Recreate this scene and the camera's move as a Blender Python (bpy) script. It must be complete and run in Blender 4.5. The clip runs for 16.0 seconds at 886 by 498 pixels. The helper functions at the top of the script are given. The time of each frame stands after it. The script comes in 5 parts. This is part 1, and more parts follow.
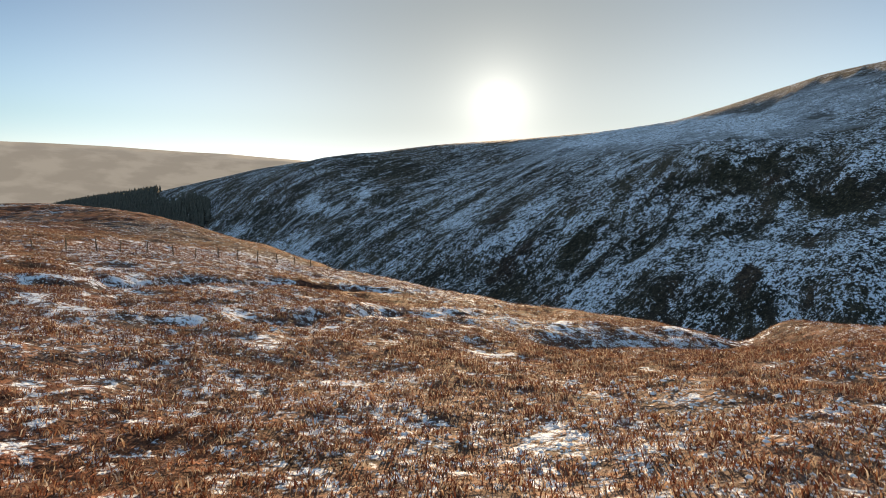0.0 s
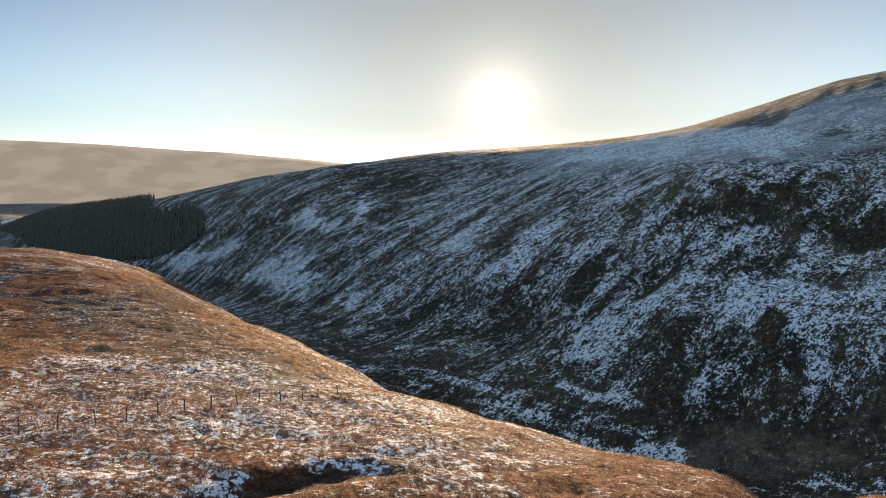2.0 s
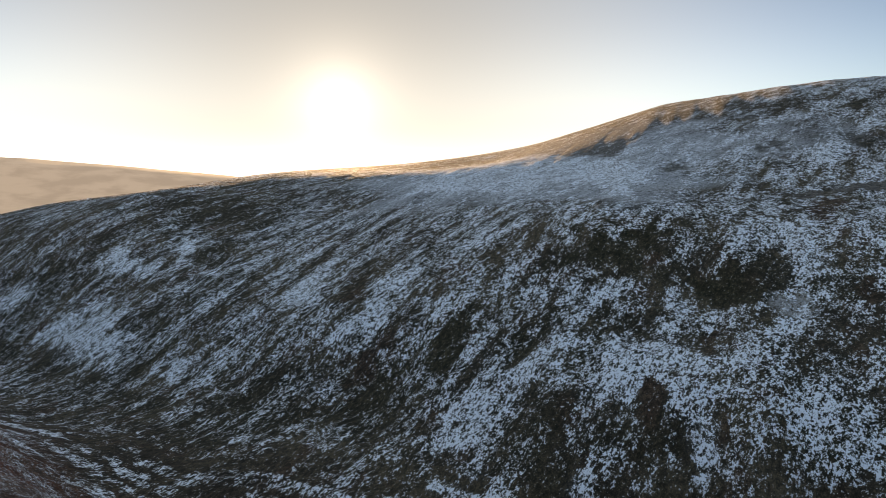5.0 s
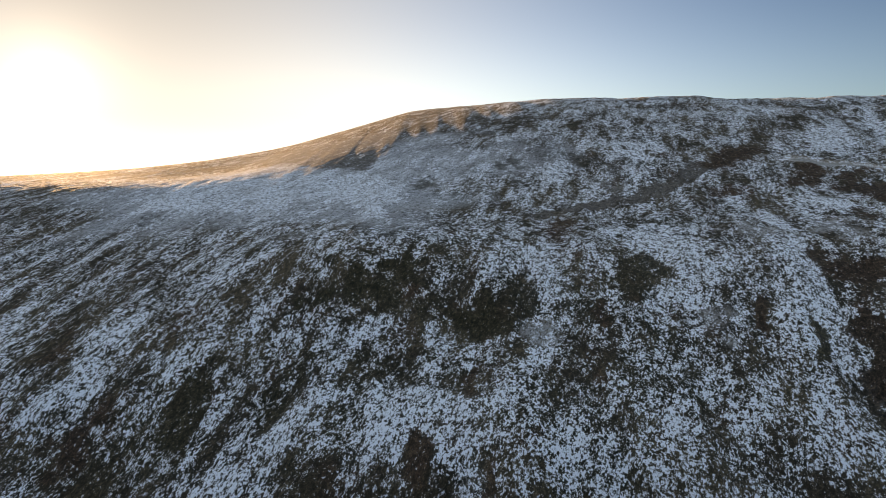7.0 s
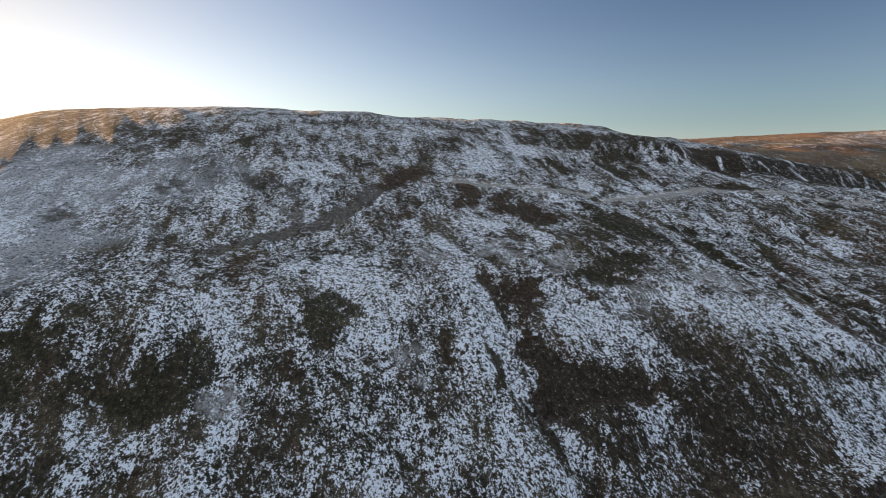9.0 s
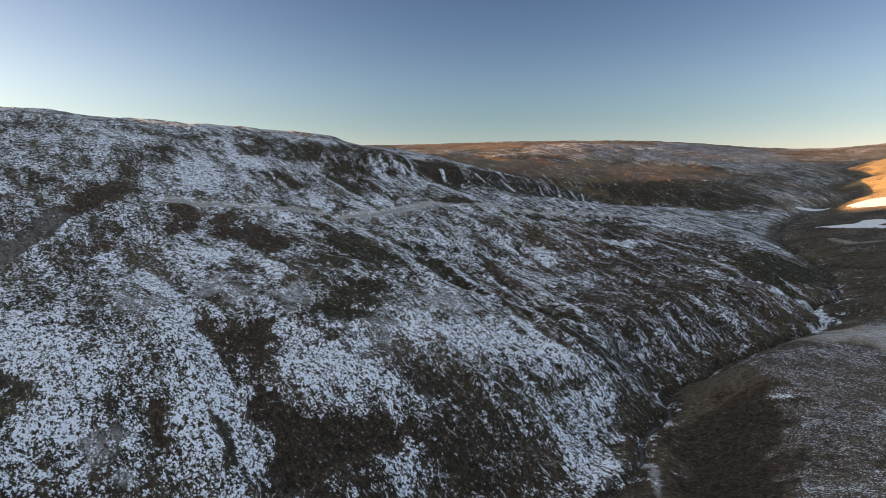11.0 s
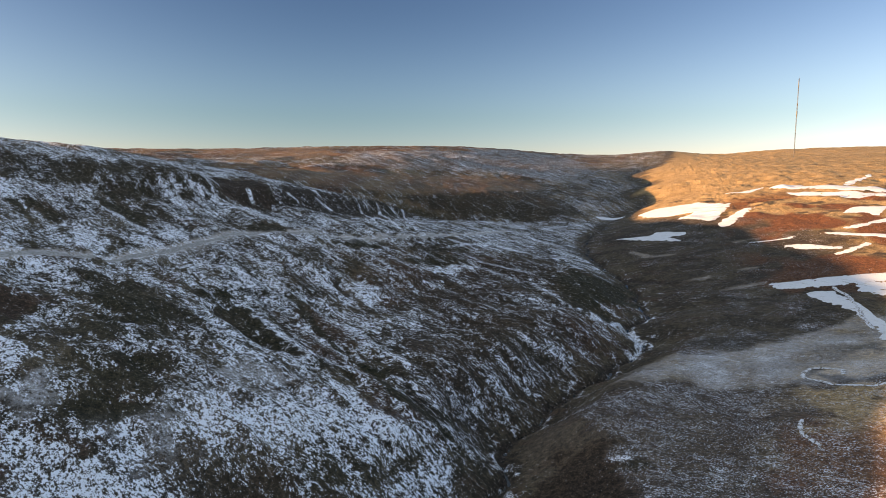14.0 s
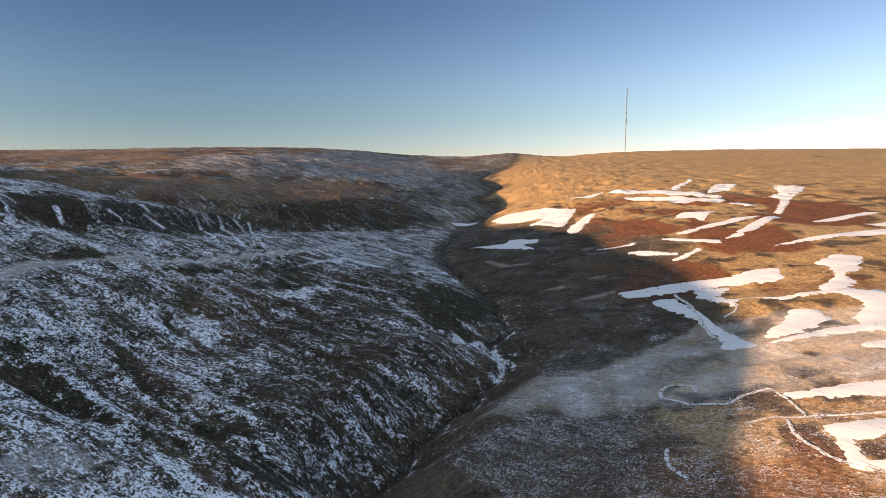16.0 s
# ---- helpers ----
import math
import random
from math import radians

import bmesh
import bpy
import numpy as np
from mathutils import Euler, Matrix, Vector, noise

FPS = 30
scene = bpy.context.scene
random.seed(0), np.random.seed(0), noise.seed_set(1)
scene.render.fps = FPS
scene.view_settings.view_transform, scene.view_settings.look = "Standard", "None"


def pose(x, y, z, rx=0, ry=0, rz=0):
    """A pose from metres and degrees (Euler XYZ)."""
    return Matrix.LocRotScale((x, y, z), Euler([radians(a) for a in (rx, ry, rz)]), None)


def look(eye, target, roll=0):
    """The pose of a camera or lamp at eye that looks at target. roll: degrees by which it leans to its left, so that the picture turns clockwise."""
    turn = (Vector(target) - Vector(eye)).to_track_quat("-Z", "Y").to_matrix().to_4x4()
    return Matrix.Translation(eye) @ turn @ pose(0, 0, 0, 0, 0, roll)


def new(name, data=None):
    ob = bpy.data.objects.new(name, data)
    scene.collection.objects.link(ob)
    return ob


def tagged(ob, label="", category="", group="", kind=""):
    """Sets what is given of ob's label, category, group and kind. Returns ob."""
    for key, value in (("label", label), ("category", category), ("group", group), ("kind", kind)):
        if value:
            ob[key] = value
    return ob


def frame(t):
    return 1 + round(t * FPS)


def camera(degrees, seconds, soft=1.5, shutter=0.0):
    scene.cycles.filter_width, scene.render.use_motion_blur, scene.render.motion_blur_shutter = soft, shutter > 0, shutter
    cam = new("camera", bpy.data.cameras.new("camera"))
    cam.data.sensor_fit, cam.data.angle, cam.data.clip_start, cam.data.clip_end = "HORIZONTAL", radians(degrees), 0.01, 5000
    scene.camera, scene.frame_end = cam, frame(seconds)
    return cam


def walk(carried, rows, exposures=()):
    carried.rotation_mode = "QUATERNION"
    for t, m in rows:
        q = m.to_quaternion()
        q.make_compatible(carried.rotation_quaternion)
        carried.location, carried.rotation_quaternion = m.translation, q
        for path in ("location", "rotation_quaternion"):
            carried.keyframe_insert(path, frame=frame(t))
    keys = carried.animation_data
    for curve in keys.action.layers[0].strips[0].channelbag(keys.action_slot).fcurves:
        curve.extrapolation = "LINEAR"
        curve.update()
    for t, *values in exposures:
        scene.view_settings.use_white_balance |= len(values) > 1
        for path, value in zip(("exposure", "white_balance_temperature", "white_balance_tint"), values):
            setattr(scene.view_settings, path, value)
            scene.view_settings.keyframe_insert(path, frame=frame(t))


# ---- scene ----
cam = camera(71.41, 16.0, soft=0.5, shutter=0.1)
# seconds, x, y, z, turn to the right of +y, pitch, roll (degrees)
PATH = [
    (0, 0.00, 0.00, 60.00, 0.00, -6.32, 0.16),
    (0.5, -0.07, 2.68, 63.04, -0.01, -6.44, 0.23),
    (1, -0.08, 6.29, 66.20, -0.01, -6.45, 0.21),
    (1.5, -0.04, 10.90, 69.33, -0.02, -6.49, 0.19),
    (2, -0.00, 16.45, 72.49, -0.01, -6.60, 0.19),
    (2.5, 0.13, 22.64, 75.64, -0.03, -6.69, 0.20),
    (3, 0.40, 29.00, 78.66, -0.07, -6.68, 0.21),
    (3.2, 0.52, 31.49, 79.84, -0.11, -6.64, 0.21),
    (3.7, 0.51, 37.60, 82.75, 1.20, -6.53, 0.15),
    (4.25, 0.25, 43.91, 85.82, 5.37, -6.34, -0.01),
    (4.8, 0.43, 49.90, 88.92, 11.70, -6.20, -0.13),
    (5.3, 1.61, 55.21, 91.88, 18.74, -6.24, -0.07),
    (5.5, 2.34, 57.32, 93.10, 21.72, -6.31, -0.01),
    (6, 4.67, 62.50, 96.24, 28.13, -6.45, -0.03),
    (6.5, 7.63, 67.57, 99.49, 32.95, -6.65, -0.05),
    (7, 11.20, 72.51, 102.80, 37.04, -6.71, 0.01),
    (7.5, 15.28, 77.21, 106.05, 42.01, -6.59, -0.10),
    (8, 19.71, 81.37, 109.20, 49.69, -6.54, -0.09),
    (8.5, 24.38, 84.80, 112.25, 58.19, -6.62, -0.12),
    (9, 29.23, 87.44, 115.25, 66.21, -6.64, -0.13),
    (9.5, 34.42, 89.36, 118.18, 73.39, -6.71, -0.18),
    (10, 39.99, 90.66, 121.06, 79.75, -6.74, -0.18),
    (10.2, 42.31, 91.04, 122.21, 82.22, -6.75, -0.16),
    (10.7, 48.38, 91.81, 125.06, 87.88, -6.79, -0.03),
    (11.25, 55.53, 92.18, 128.17, 92.96, -6.83, 0.17),
    (11.8, 62.90, 91.97, 131.28, 96.93, -6.86, 0.34),
    (12.3, 69.55, 91.16, 134.11, 99.64, -6.86, 0.40),
    (12.5, 72.16, 90.71, 135.24, 100.56, -6.85, 0.40),
    (13, 78.71, 89.28, 138.06, 102.88, -6.81, 0.30),
    (13.5, 85.24, 87.47, 140.84, 105.18, -6.81, 0.32),
    (14, 91.72, 85.33, 143.61, 107.36, -6.80, 0.21),
    (14.5, 98.10, 82.93, 146.38, 109.66, -6.79, 0.16),
    (15, 104.38, 80.33, 149.07, 113.14, -6.72, 0.02),
    (15.5, 110.55, 77.51, 151.51, 117.04, -6.75, 0.02),
    (16, 116.62, 74.55, 153.72, 120.74, -6.81, 0.06),
]
walk(cam, [(t, pose(x, y, z, 90 + pitch, 0, -turn) @ pose(0, 0, 0, 0, 0, roll)) for t, x, y, z, turn, pitch, roll in PATH],
     exposures=[(0, 1.27, 9400, 11), (3, 1.45, 10900, 15), (5, 1.57, 12700, 20), (7, 1.7, 14000, 23), (8.5, 1.92, 15200, 26), (10, 1.98, 14900, 27), (13, 1.98, 12700, 24), (14.5, 1.96, 12400, 25), (16, 1.77, 11200, 24)])
# ---- world and light ----
SUN_TURN, SUN_RISE = 5.0, 7.0
SUN_WAY = Vector((math.sin(radians(SUN_TURN)) * math.cos(radians(SUN_RISE)),
                  math.cos(radians(SUN_TURN)) * math.cos(radians(SUN_RISE)), math.sin(radians(SUN_RISE))))
world = bpy.data.worlds.new("winter_sky")
scene.world = world
world.use_nodes = True
wn, wl = world.node_tree.nodes, world.node_tree.links
sky = wn.new("ShaderNodeTexSky")
sky.sky_type, sky.sun_disc = "NISHITA", False
sky.sun_elevation, sky.sun_rotation = radians(SUN_RISE), radians(SUN_TURN)
sky.altitude, sky.air_density, sky.dust_density, sky.ozone_density = 400, 1.0, 0.05, 3.0
wn["Background"].inputs["Strength"].default_value = 0.13
pale = wn.new("ShaderNodeHueSaturation")
# rosy along the horizon, bluer higher up; overhead, unseen, brightened and warmed to fill the shade
up = wn.new("ShaderNodeSeparateXYZ")
way = wn.new("ShaderNodeTexCoord")
wl.new(way.outputs["Generated"], up.inputs[0])
rise = wn.new("ShaderNodeValToRGB")
for stop, (place, tone) in enumerate(((0.0, (1.25, 0.92, 1.16)), (0.10, (0.84, 0.765, 0.79)), (0.28, (0.50, 0.57, 0.64)), (0.9, (6.4, 3.55, 2.15)))):
    element = rise.color_ramp.elements[stop] if stop < 2 else rise.color_ramp.elements.new(place)
    element.position, element.color = place, (*tone, 1)
rise.color_ramp.interpolation = "EASE"
wl.new(up.outputs["Z"], rise.inputs["Fac"])
tint = wn.new("ShaderNodeMix")
tint.data_type, tint.blend_type = "RGBA", "MULTIPLY"
tint.inputs["Factor"].default_value = 1.0
wl.new(sky.outputs["Color"], tint.inputs["A"])
wl.new(rise.outputs["Color"], tint.inputs["B"])
wl.new(tint.outputs["Result"], pale.inputs["Color"])
# the bright ring of sky close round the sun
near_sun = wn.new("ShaderNodeVectorMath")
near_sun.operation = "DOT_PRODUCT"
near_sun.inputs[1].default_value = SUN_WAY
wl.new(way.outputs["Generated"], near_sun.inputs[0])


def sky_calc(op, a, b=0.0):
    node = wn.new("ShaderNodeMath")
    node.operation = op
    for socket, value in zip(node.inputs, (a, b)):
        if isinstance(value, float):
            socket.default_value = value
        else:
            wl.new(value, socket)
    return node.outputs[0]


# a clear sky is deepest a quarter turn from the sun
quarter = sky_calc("POWER", sky_calc("ABSOLUTE", near_sun.outputs["Value"]), 1.8)
deep = wn.new("ShaderNodeMix")
deep.data_type = "RGBA"
deep.inputs["A"].default_value, deep.inputs["B"].default_value = (0.235, 0.425, 0.635, 1), (0.71, 0.94, 1.23, 1)
wl.new(quarter, deep.inputs["Factor"])
deepen = wn.new("ShaderNodeMix")
deepen.data_type, deepen.blend_type = "RGBA", "MULTIPLY"
deepen.inputs["Factor"].default_value = 1.0
wl.new(pale.outputs["Color"], deepen.inputs["A"])
wl.new(deep.outputs["Result"], deepen.inputs["B"])
apart = sky_calc("ARCCOSINE", sky_calc("MINIMUM", near_sun.outputs["Value"], 1.0))
core = sky_calc("MULTIPLY", sky_calc("EXPONENT", sky_calc("MULTIPLY", apart, -27.0)), 2.8)
veil = sky_calc("MULTIPLY", sky_calc("EXPONENT", sky_calc("MULTIPLY", apart, -2.6)), 0.12)
glow = sky_calc("MULTIPLY", sky_calc("EXPONENT", sky_calc("MULTIPLY", apart, -8.5)), 0.6)
wide = sky_calc("MULTIPLY", sky_calc("EXPONENT", sky_calc("MULTIPLY", sky_calc("POWER", apart, 2.0), -2.2)), sky_calc("MULTIPLY", sky_calc("EXPONENT", sky_calc("MULTIPLY", sky_calc("MAXIMUM", up.outputs["Z"], 0.0), -7.0)), 1.15))
veil = sky_calc("ADD", sky_calc("ADD", veil, glow), wide)
calmer = sky_calc("SUBTRACT", 0.95, sky_calc("MULTIPLY", sky_calc("EXPONENT", sky_calc("MULTIPLY", sky_calc("POWER", apart, 2.0), -2.5)), 0.8))
wl.new(calmer, pale.inputs["Saturation"])
dim = sky_calc("SUBTRACT", 1.0, sky_calc("MULTIPLY", sky_calc("EXPONENT", sky_calc("MULTIPLY", sky_calc("POWER", apart, 2.0), -5.0)), 0.66))
soften = wn.new("ShaderNodeVectorMath")
soften.operation = "SCALE"
wl.new(deepen.outputs["Result"], soften.inputs[0])
wl.new(dim, soften.inputs["Scale"])
halo = wn.new("ShaderNodeMix")
halo.data_type, halo.blend_type = "RGBA", "ADD"
halo.inputs["B"].default_value = (0.84, 0.96, 1.10, 1)
wl.new(sky_calc("ADD", core, veil), halo.inputs["Factor"])
halo.clamp_factor = False
wl.new(soften.outputs[0], halo.inputs["A"])
wl.new(halo.outputs["Result"], wn["Background"].inputs["Color"])

lamp = bpy.data.lights.new("sun", "SUN")
lamp.energy, lamp.angle, lamp.color = 3.5, radians(0.55), (1.0, 0.815, 0.61)
sun = new("sun", lamp)
sun.matrix_world = look(SUN_WAY * 1000, (0, 0, 0))

# ---- shape of the land ----
# The valley runs along u (upstream), v crosses it towards the sun; n is the distance from the beck.


def xy_of(u, v):
    return 0.8 * u + 0.6 * v, -0.6 * u + 0.8 * v


OFFSETS = (-2500, -1000, -450, -260, -190, -150, -110, -70, -35, 0, 35, 75, 120, 180, 260, 360, 650, 1100, 2500)
SECTIONS = {}


def section(along, *heights):
    SECTIONS[along] = heights


section(-1400, -13, -13, -22, -27, -31, -33, -36, -38, -40, -40, -50, -41, -16, -13, -36, -48, -48, -60, -60)
section(-800, 26, 26, 22, 18, 14, 10, 4, -4, -12, -25, 2, 23, 37, 30, 26, 18, 4, -11, -11)
section(-450, 48.9, 48.9, 46.6, 44.6, 40.1, 34.8, 26.9, 17.5, 8.2, -10.5, -16.5, 12.5, 54.0, 83.8, 89.6, 99.3, 84.3, 80.1, 80.2)
section(-300, 58.5, 58.4, 55.4, 53.3, 50.3, 46.5, 39.2, 28.1, 12.2, -4.4, -0.5, 24.1, 46.8, 65.4, 90.3, 103.4, 124.7, 129.0, 129.0)
section(-200, 64.8, 64.8, 60.4, 57.5, 54.7, 53.0, 51.5, 34.2, 4.6, -0.7, 6.0, 30.5, 48.6, 71.7, 95.3, 106.2, 146.7, 161.8, 161.7)
section(-130, 69.2, 69.2, 63.6, 59.9, 56.3, 52.2, 49.0, 20.8, -4.9, 3.0, 12.0, 39.0, 62.3, 80.2, 99.0, 118.5, 165.9, 181.9, 181.9)
section(-70, 72.9, 72.9, 66.1, 61.5, 56.3, 51.4, 41.4, 14.1, -5.5, 2.9, 23.7, 44.3, 74.8, 85.1, 103.2, 130.3, 182.2, 195.8, 195.7)
section(-20, 76.0, 76.0, 68.3, 62.7, 54.6, 48.7, 40.8, 20.2, 1.0, 6.8, 31.6, 46.4, 72.3, 85.5, 108.7, 139.4, 187.8, 204.0, 204.0)
section(40, 79.8, 79.8, 70.9, 64.5, 58.4, 56.3, 49.2, 29.3, 11.8, 13.7, 32.7, 51.6, 71.3, 85.9, 113.9, 148.4, 192.5, 210.0, 210.1)
section(110, 84.2, 84.2, 74.2, 67.8, 63.2, 59.6, 51.8, 38.6, 25.1, 19.5, 39.8, 59.1, 76.5, 89.1, 115.3, 151.8, 194.2, 213.1, 213.1)
section(190, 89.2, 89.2, 78.6, 72.4, 67.1, 61.9, 54.7, 46.6, 39.9, 28.0, 48.5, 67.1, 81.8, 93.5, 116.6, 152.1, 194.5, 212.5, 212.5)
section(270, 94.3, 94.3, 83.5, 77.2, 71.1, 65.1, 58.1, 51.4, 51.4, 31.4, 55.3, 63.7, 73.4, 92.2, 115.8, 151.6, 188.6, 209.2, 209.2)
section(360, 100.0, 100.0, 89.5, 82.7, 76.8, 71.0, 61.9, 56.5, 53.2, 40.5, 60.5, 65.1, 72.4, 91.7, 113.9, 151.5, 180.7, 203.8, 203.8)
section(480, 107.6, 107.6, 98.0, 90.4, 84.5, 79.2, 71.5, 64.4, 56.9, 47.8, 61.8, 69.1, 77.0, 93.5, 115.6, 144.0, 175.6, 197.1, 197.1)
section(640, 117.4, 117.4, 109.6, 102.8, 96.0, 90.2, 83.3, 75.3, 67.5, 60.3, 68.6, 76.1, 84.3, 96.8, 116.9, 139.9, 174.0, 194.9, 194.8)
section(900, 133, 133, 128, 124, 116, 110, 103, 94, 86, 80, 89, 100, 110, 121, 133, 150, 177, 195, 195)
section(1400, 163, 163, 160, 157, 151, 146, 139, 131, 124, 120, 124, 135, 145, 156, 168, 183, 209, 211, 211)
section(2200, 212, 212, 204, 199, 196, 193, 190, 186, 183, 179, 176, 177, 178, 181, 188, 201, 246, 240, 240)
section(3500, 290, 290, 274, 259, 260, 262, 266, 270, 273, 276, 277, 274, 270, 265, 259, 259, 268, 284, 284)
BED = (((-3000, 420), (-1500, 330), (-800, 260), (-450, 215), (-250, 200), (-117, 190), (-28, 192), (100, 190), (227, 177), (275, 176), (312, 165), (345, 150), (372, 138), (400, 132), (432, 140), (474, 130), (515, 137), (560, 148), (640, 180), (753, 205), (860, 192), (1018, 185), (1150, 158), (1300, 206), (1480, 165), (1750, 212), (2200, 150), (3500, 100)))


def cubic(knots, x):
    """Weights of a smooth curve through values at the knots, for each x."""
    knots, x = np.asarray(knots, float), np.asarray(x, float)
    count = len(knots)
    slope = np.zeros((count, count))
    for k in range(count):
        a = knots[k] - knots[k - 1] if k else None
        b = knots[k + 1] - knots[k] if k < count - 1 else None
        if a is None:
            slope[k, 0], slope[k, 1] = -1 / b, 1 / b
        elif b is None:
            slope[k, k - 1], slope[k, k] = -1 / a, 1 / a
        else:
            slope[k, k - 1] = -b / (a + b) / a
            slope[k, k] = b / (a + b) / a - a / (a + b) / b
            slope[k, k + 1] = a / (a + b) / b
    i = np.clip(np.searchsorted(knots, x) - 1, 0, count - 2)
    h = knots[i + 1] - knots[i]
    s = np.clip((x - knots[i]) / h, 0, 1)
    rows = np.arange(len(x))
    out = ((s**3 - 2 * s**2 + s) * h)[:, None] * slope[i] + ((s**3 - s**2) * h)[:, None] * slope[i + 1]
    out[rows, i] += 2 * s**3 - 3 * s**2 + 1
    out[rows, i + 1] += -2 * s**3 + 3 * s**2
    return out


BED_U, BED_V = np.array(BED, float).T
TABLE = np.array([SECTIONS[k] for k in sorted(SECTIONS)], float)
STATIONS = sorted(SECTIONS)
LATTICE = np.random.RandomState(7).rand(256, 256)


def smooth(a, b, x):
    s = np.clip((np.asarray(x, float) - a) / (b - a), 0, 1)
    return s * s * (3 - 2 * s)


def lumps(x, y, seed=0):
    """Smooth noise from -1 to 1 with a wavelength of about two."""
    x, y = np.asarray(x, float) + 17.3 * seed, np.asarray(y, float) + 41.7 * seed
    i, j = np.floor(x).astype(int), np.floor(y).astype(int)
    fx, fy = x - i, y - j
    fx, fy = fx**3 * (fx * (fx * 6 - 15) + 10), fy**3 * (fy * (fy * 6 - 15) + 10)
    a, b = LATTICE[i % 256, j % 256], LATTICE[(i + 1) % 256, j % 256]
    c, d = LATTICE[i % 256, (j + 1) % 256], LATTICE[(i + 1) % 256, (j + 1) % 256]
    return 2 * ((a * (1 - fx) + b * fx) * (1 - fy) + (c * (1 - fx) + d * fx) * fy) - 1


def fractal(x, y, octaves=4, seed=0):
    return sum(lumps(x * 2**k, y * 2**k, seed + k) * 0.5**k for k in range(octaves))


def bed(u):
    u = np.asarray(u, float)
    line = cubic(BED_U, u.ravel()).dot(BED_V).reshape(u.shape)
    return line + 3.2 * fractal(u / 15, u * 0, 2, 13) * smooth(-500, -100, u) * smooth(900, 700, u)


def beck(u):
    """The line of the water, which swings out over a small flat below the gully."""
    u = np.asarray(u, float)
    return bed(u) - 11 * smooth(90, 145, u) * smooth(228, 185, u)


def off_line(u, v, line):
    """Distance of each (u, v) from a broken line, and how far along it (0 to 1) the nearest place is."""
    best, along = np.full(np.shape(u), 1e9), np.zeros(np.shape(u))
    for k, ((au, av), (bu, bv)) in enumerate(zip(line, line[1:])):
        du, dv = bu - au, bv - av
        s = np.clip(((u - au) * du + (v - av) * dv) / (du * du + dv * dv), 0, 1)
        d = np.hypot(u - au - s * du, v - av - s * dv)
        near = d < best
        best, along = np.where(near, d, best), np.where(near, (k + s) / (len(line) - 1), along)
    return best, along


# gullies and ditches: line, depth, half width
GULLIES = [
    (((-19, 42), (-15, 49), (-11, 58), (-10, 65), (-14, 76), (-18, 90), (-21, 105), (-22, 130)), 3.5, 4.5),
    (((-46, 12), (-45, 17), (-45, 20), (-46, 24), (-47, 28), (-47, 32), (-47, 36), (-47, 40), (-46, 45), (-44, 50)), 1.3, 1.6),
    (((-31, 14), (-30, 19), (-30, 23), (-31, 28), (-31, 32), (-32, 36), (-30, 41), (-30, 47)), 1.0, 1.3),
    (((256, 322), (252, 304), (245, 284), (237, 264)), 3.0, 4.0),
    (((261, 303), (255, 278)), 1.8, 2.5),
    (((262, 246), (247, 222), (243, 203)), 2.5, 3.5),
    (((352, 313), (326, 286)), 1.6, 3.0),
    (((280, 285), (268, 258), (262, 250)), 1.5, 2.5),
    (((110, 310), (104, 282), (93, 259), (89, 242), (90, 215), (84, 196)), 4.0, 7.0),
    (((80, 300), (74, 281), (66, 254), (62, 230)), 0.9, 4.0),
    (((88, 398), (99, 406), (119, 431), (150, 448)), 1.5, 4.0),
    (((307, 572), (280, 525), (259, 485), (246, 454)), 0.95, 5.0),
    (((385, 225), (395, 205), (414, 175), (424, 150)), 3.0, 6.0),
    (((470, 250), (462, 215), (440, 160)), 2.5, 7.0),
    (((585, 169), (560, 130), (535, 110)), 1.5, 6.0),
    (((310, 300), (292, 262), (275, 225), (262, 190)), 2.0, 4.0),
]
SIDE_VALLEY = ((480, 770), (575, 625), (652, 522), (730, 437), (800, 365), (838, 290), (834, 215))
BENCH = ((174, 433), (192, 423), (207, 414), (223, 405), (253, 395), (281, 387), (300, 384), (325, 383), (350, 382), (372, 377), (391, 363), (412, 350), (440, 334), (480, 319), (520, 312), (587, 308), (651, 300), (690, 287))
SCARP = ((300, 486), (380, 456), (430, 434), (490, 420), (560, 412), (640, 402), (720, 378))


# what covers the sunless side, place by place: outlines and broken lines with a half width
PAINT = []


def paint(kind, *outline):
    PAINT.append((kind, 0.0, outline + outline[:1]))


def stroke(kind, wide, *line):
    PAINT.append((kind, wide, line))


paint("white", (-41, 273), (-30, 273), (-33, 263), (-39, 263))
paint("white", (-59, 247), (-44, 259), (-30, 240), (-25, 229), (-25, 221), (-32, 224), (-43, 234), (-49, 224), (-55, 223))
paint("white", (-95, 211), (-105, 225), (-95, 232), (-82, 229), (-74, 241), (-72, 254), (-67, 258), (-70, 239), (-81, 227), (-88, 214), (-86, 202))
paint("white", (-171, 226), (-174, 238), (-161, 242), (-157, 232))
paint("white", (-30, 216), (-23, 218), (-24, 209), (-27, 206))
paint("white", (-60, 198), (-59, 204), (-54, 205), (-54, 198))
stroke("white", 2, (-97, 195), (-81, 193), (-76, 193), (-69, 192))
paint("white", (-367, 265), (-358, 277), (-321, 275), (-279, 252), (-279, 239), (-328, 254))
paint("white", (-251, 242), (-252, 256), (-239, 253), (-237, 238))
paint("white", (-378, 313), (-371, 324), (-332, 315), (-328, 306))
paint("white", (-336, 336), (-347, 364), (-310, 320))
paint("white", (-192, 263), (-202, 293), (-206, 316), (-212, 302), (-212, 288))
paint("white", (-157, 249), (-149, 262), (-161, 287), (-160, 264))
paint("white", (-65, 272), (-60, 277), (-52, 277), (-57, 270))
paint("green", (-83, 299), (-47, 303), (-48, 291), (-34, 286), (-42, 279), (-58, 284), (-69, 278), (-78, 282))
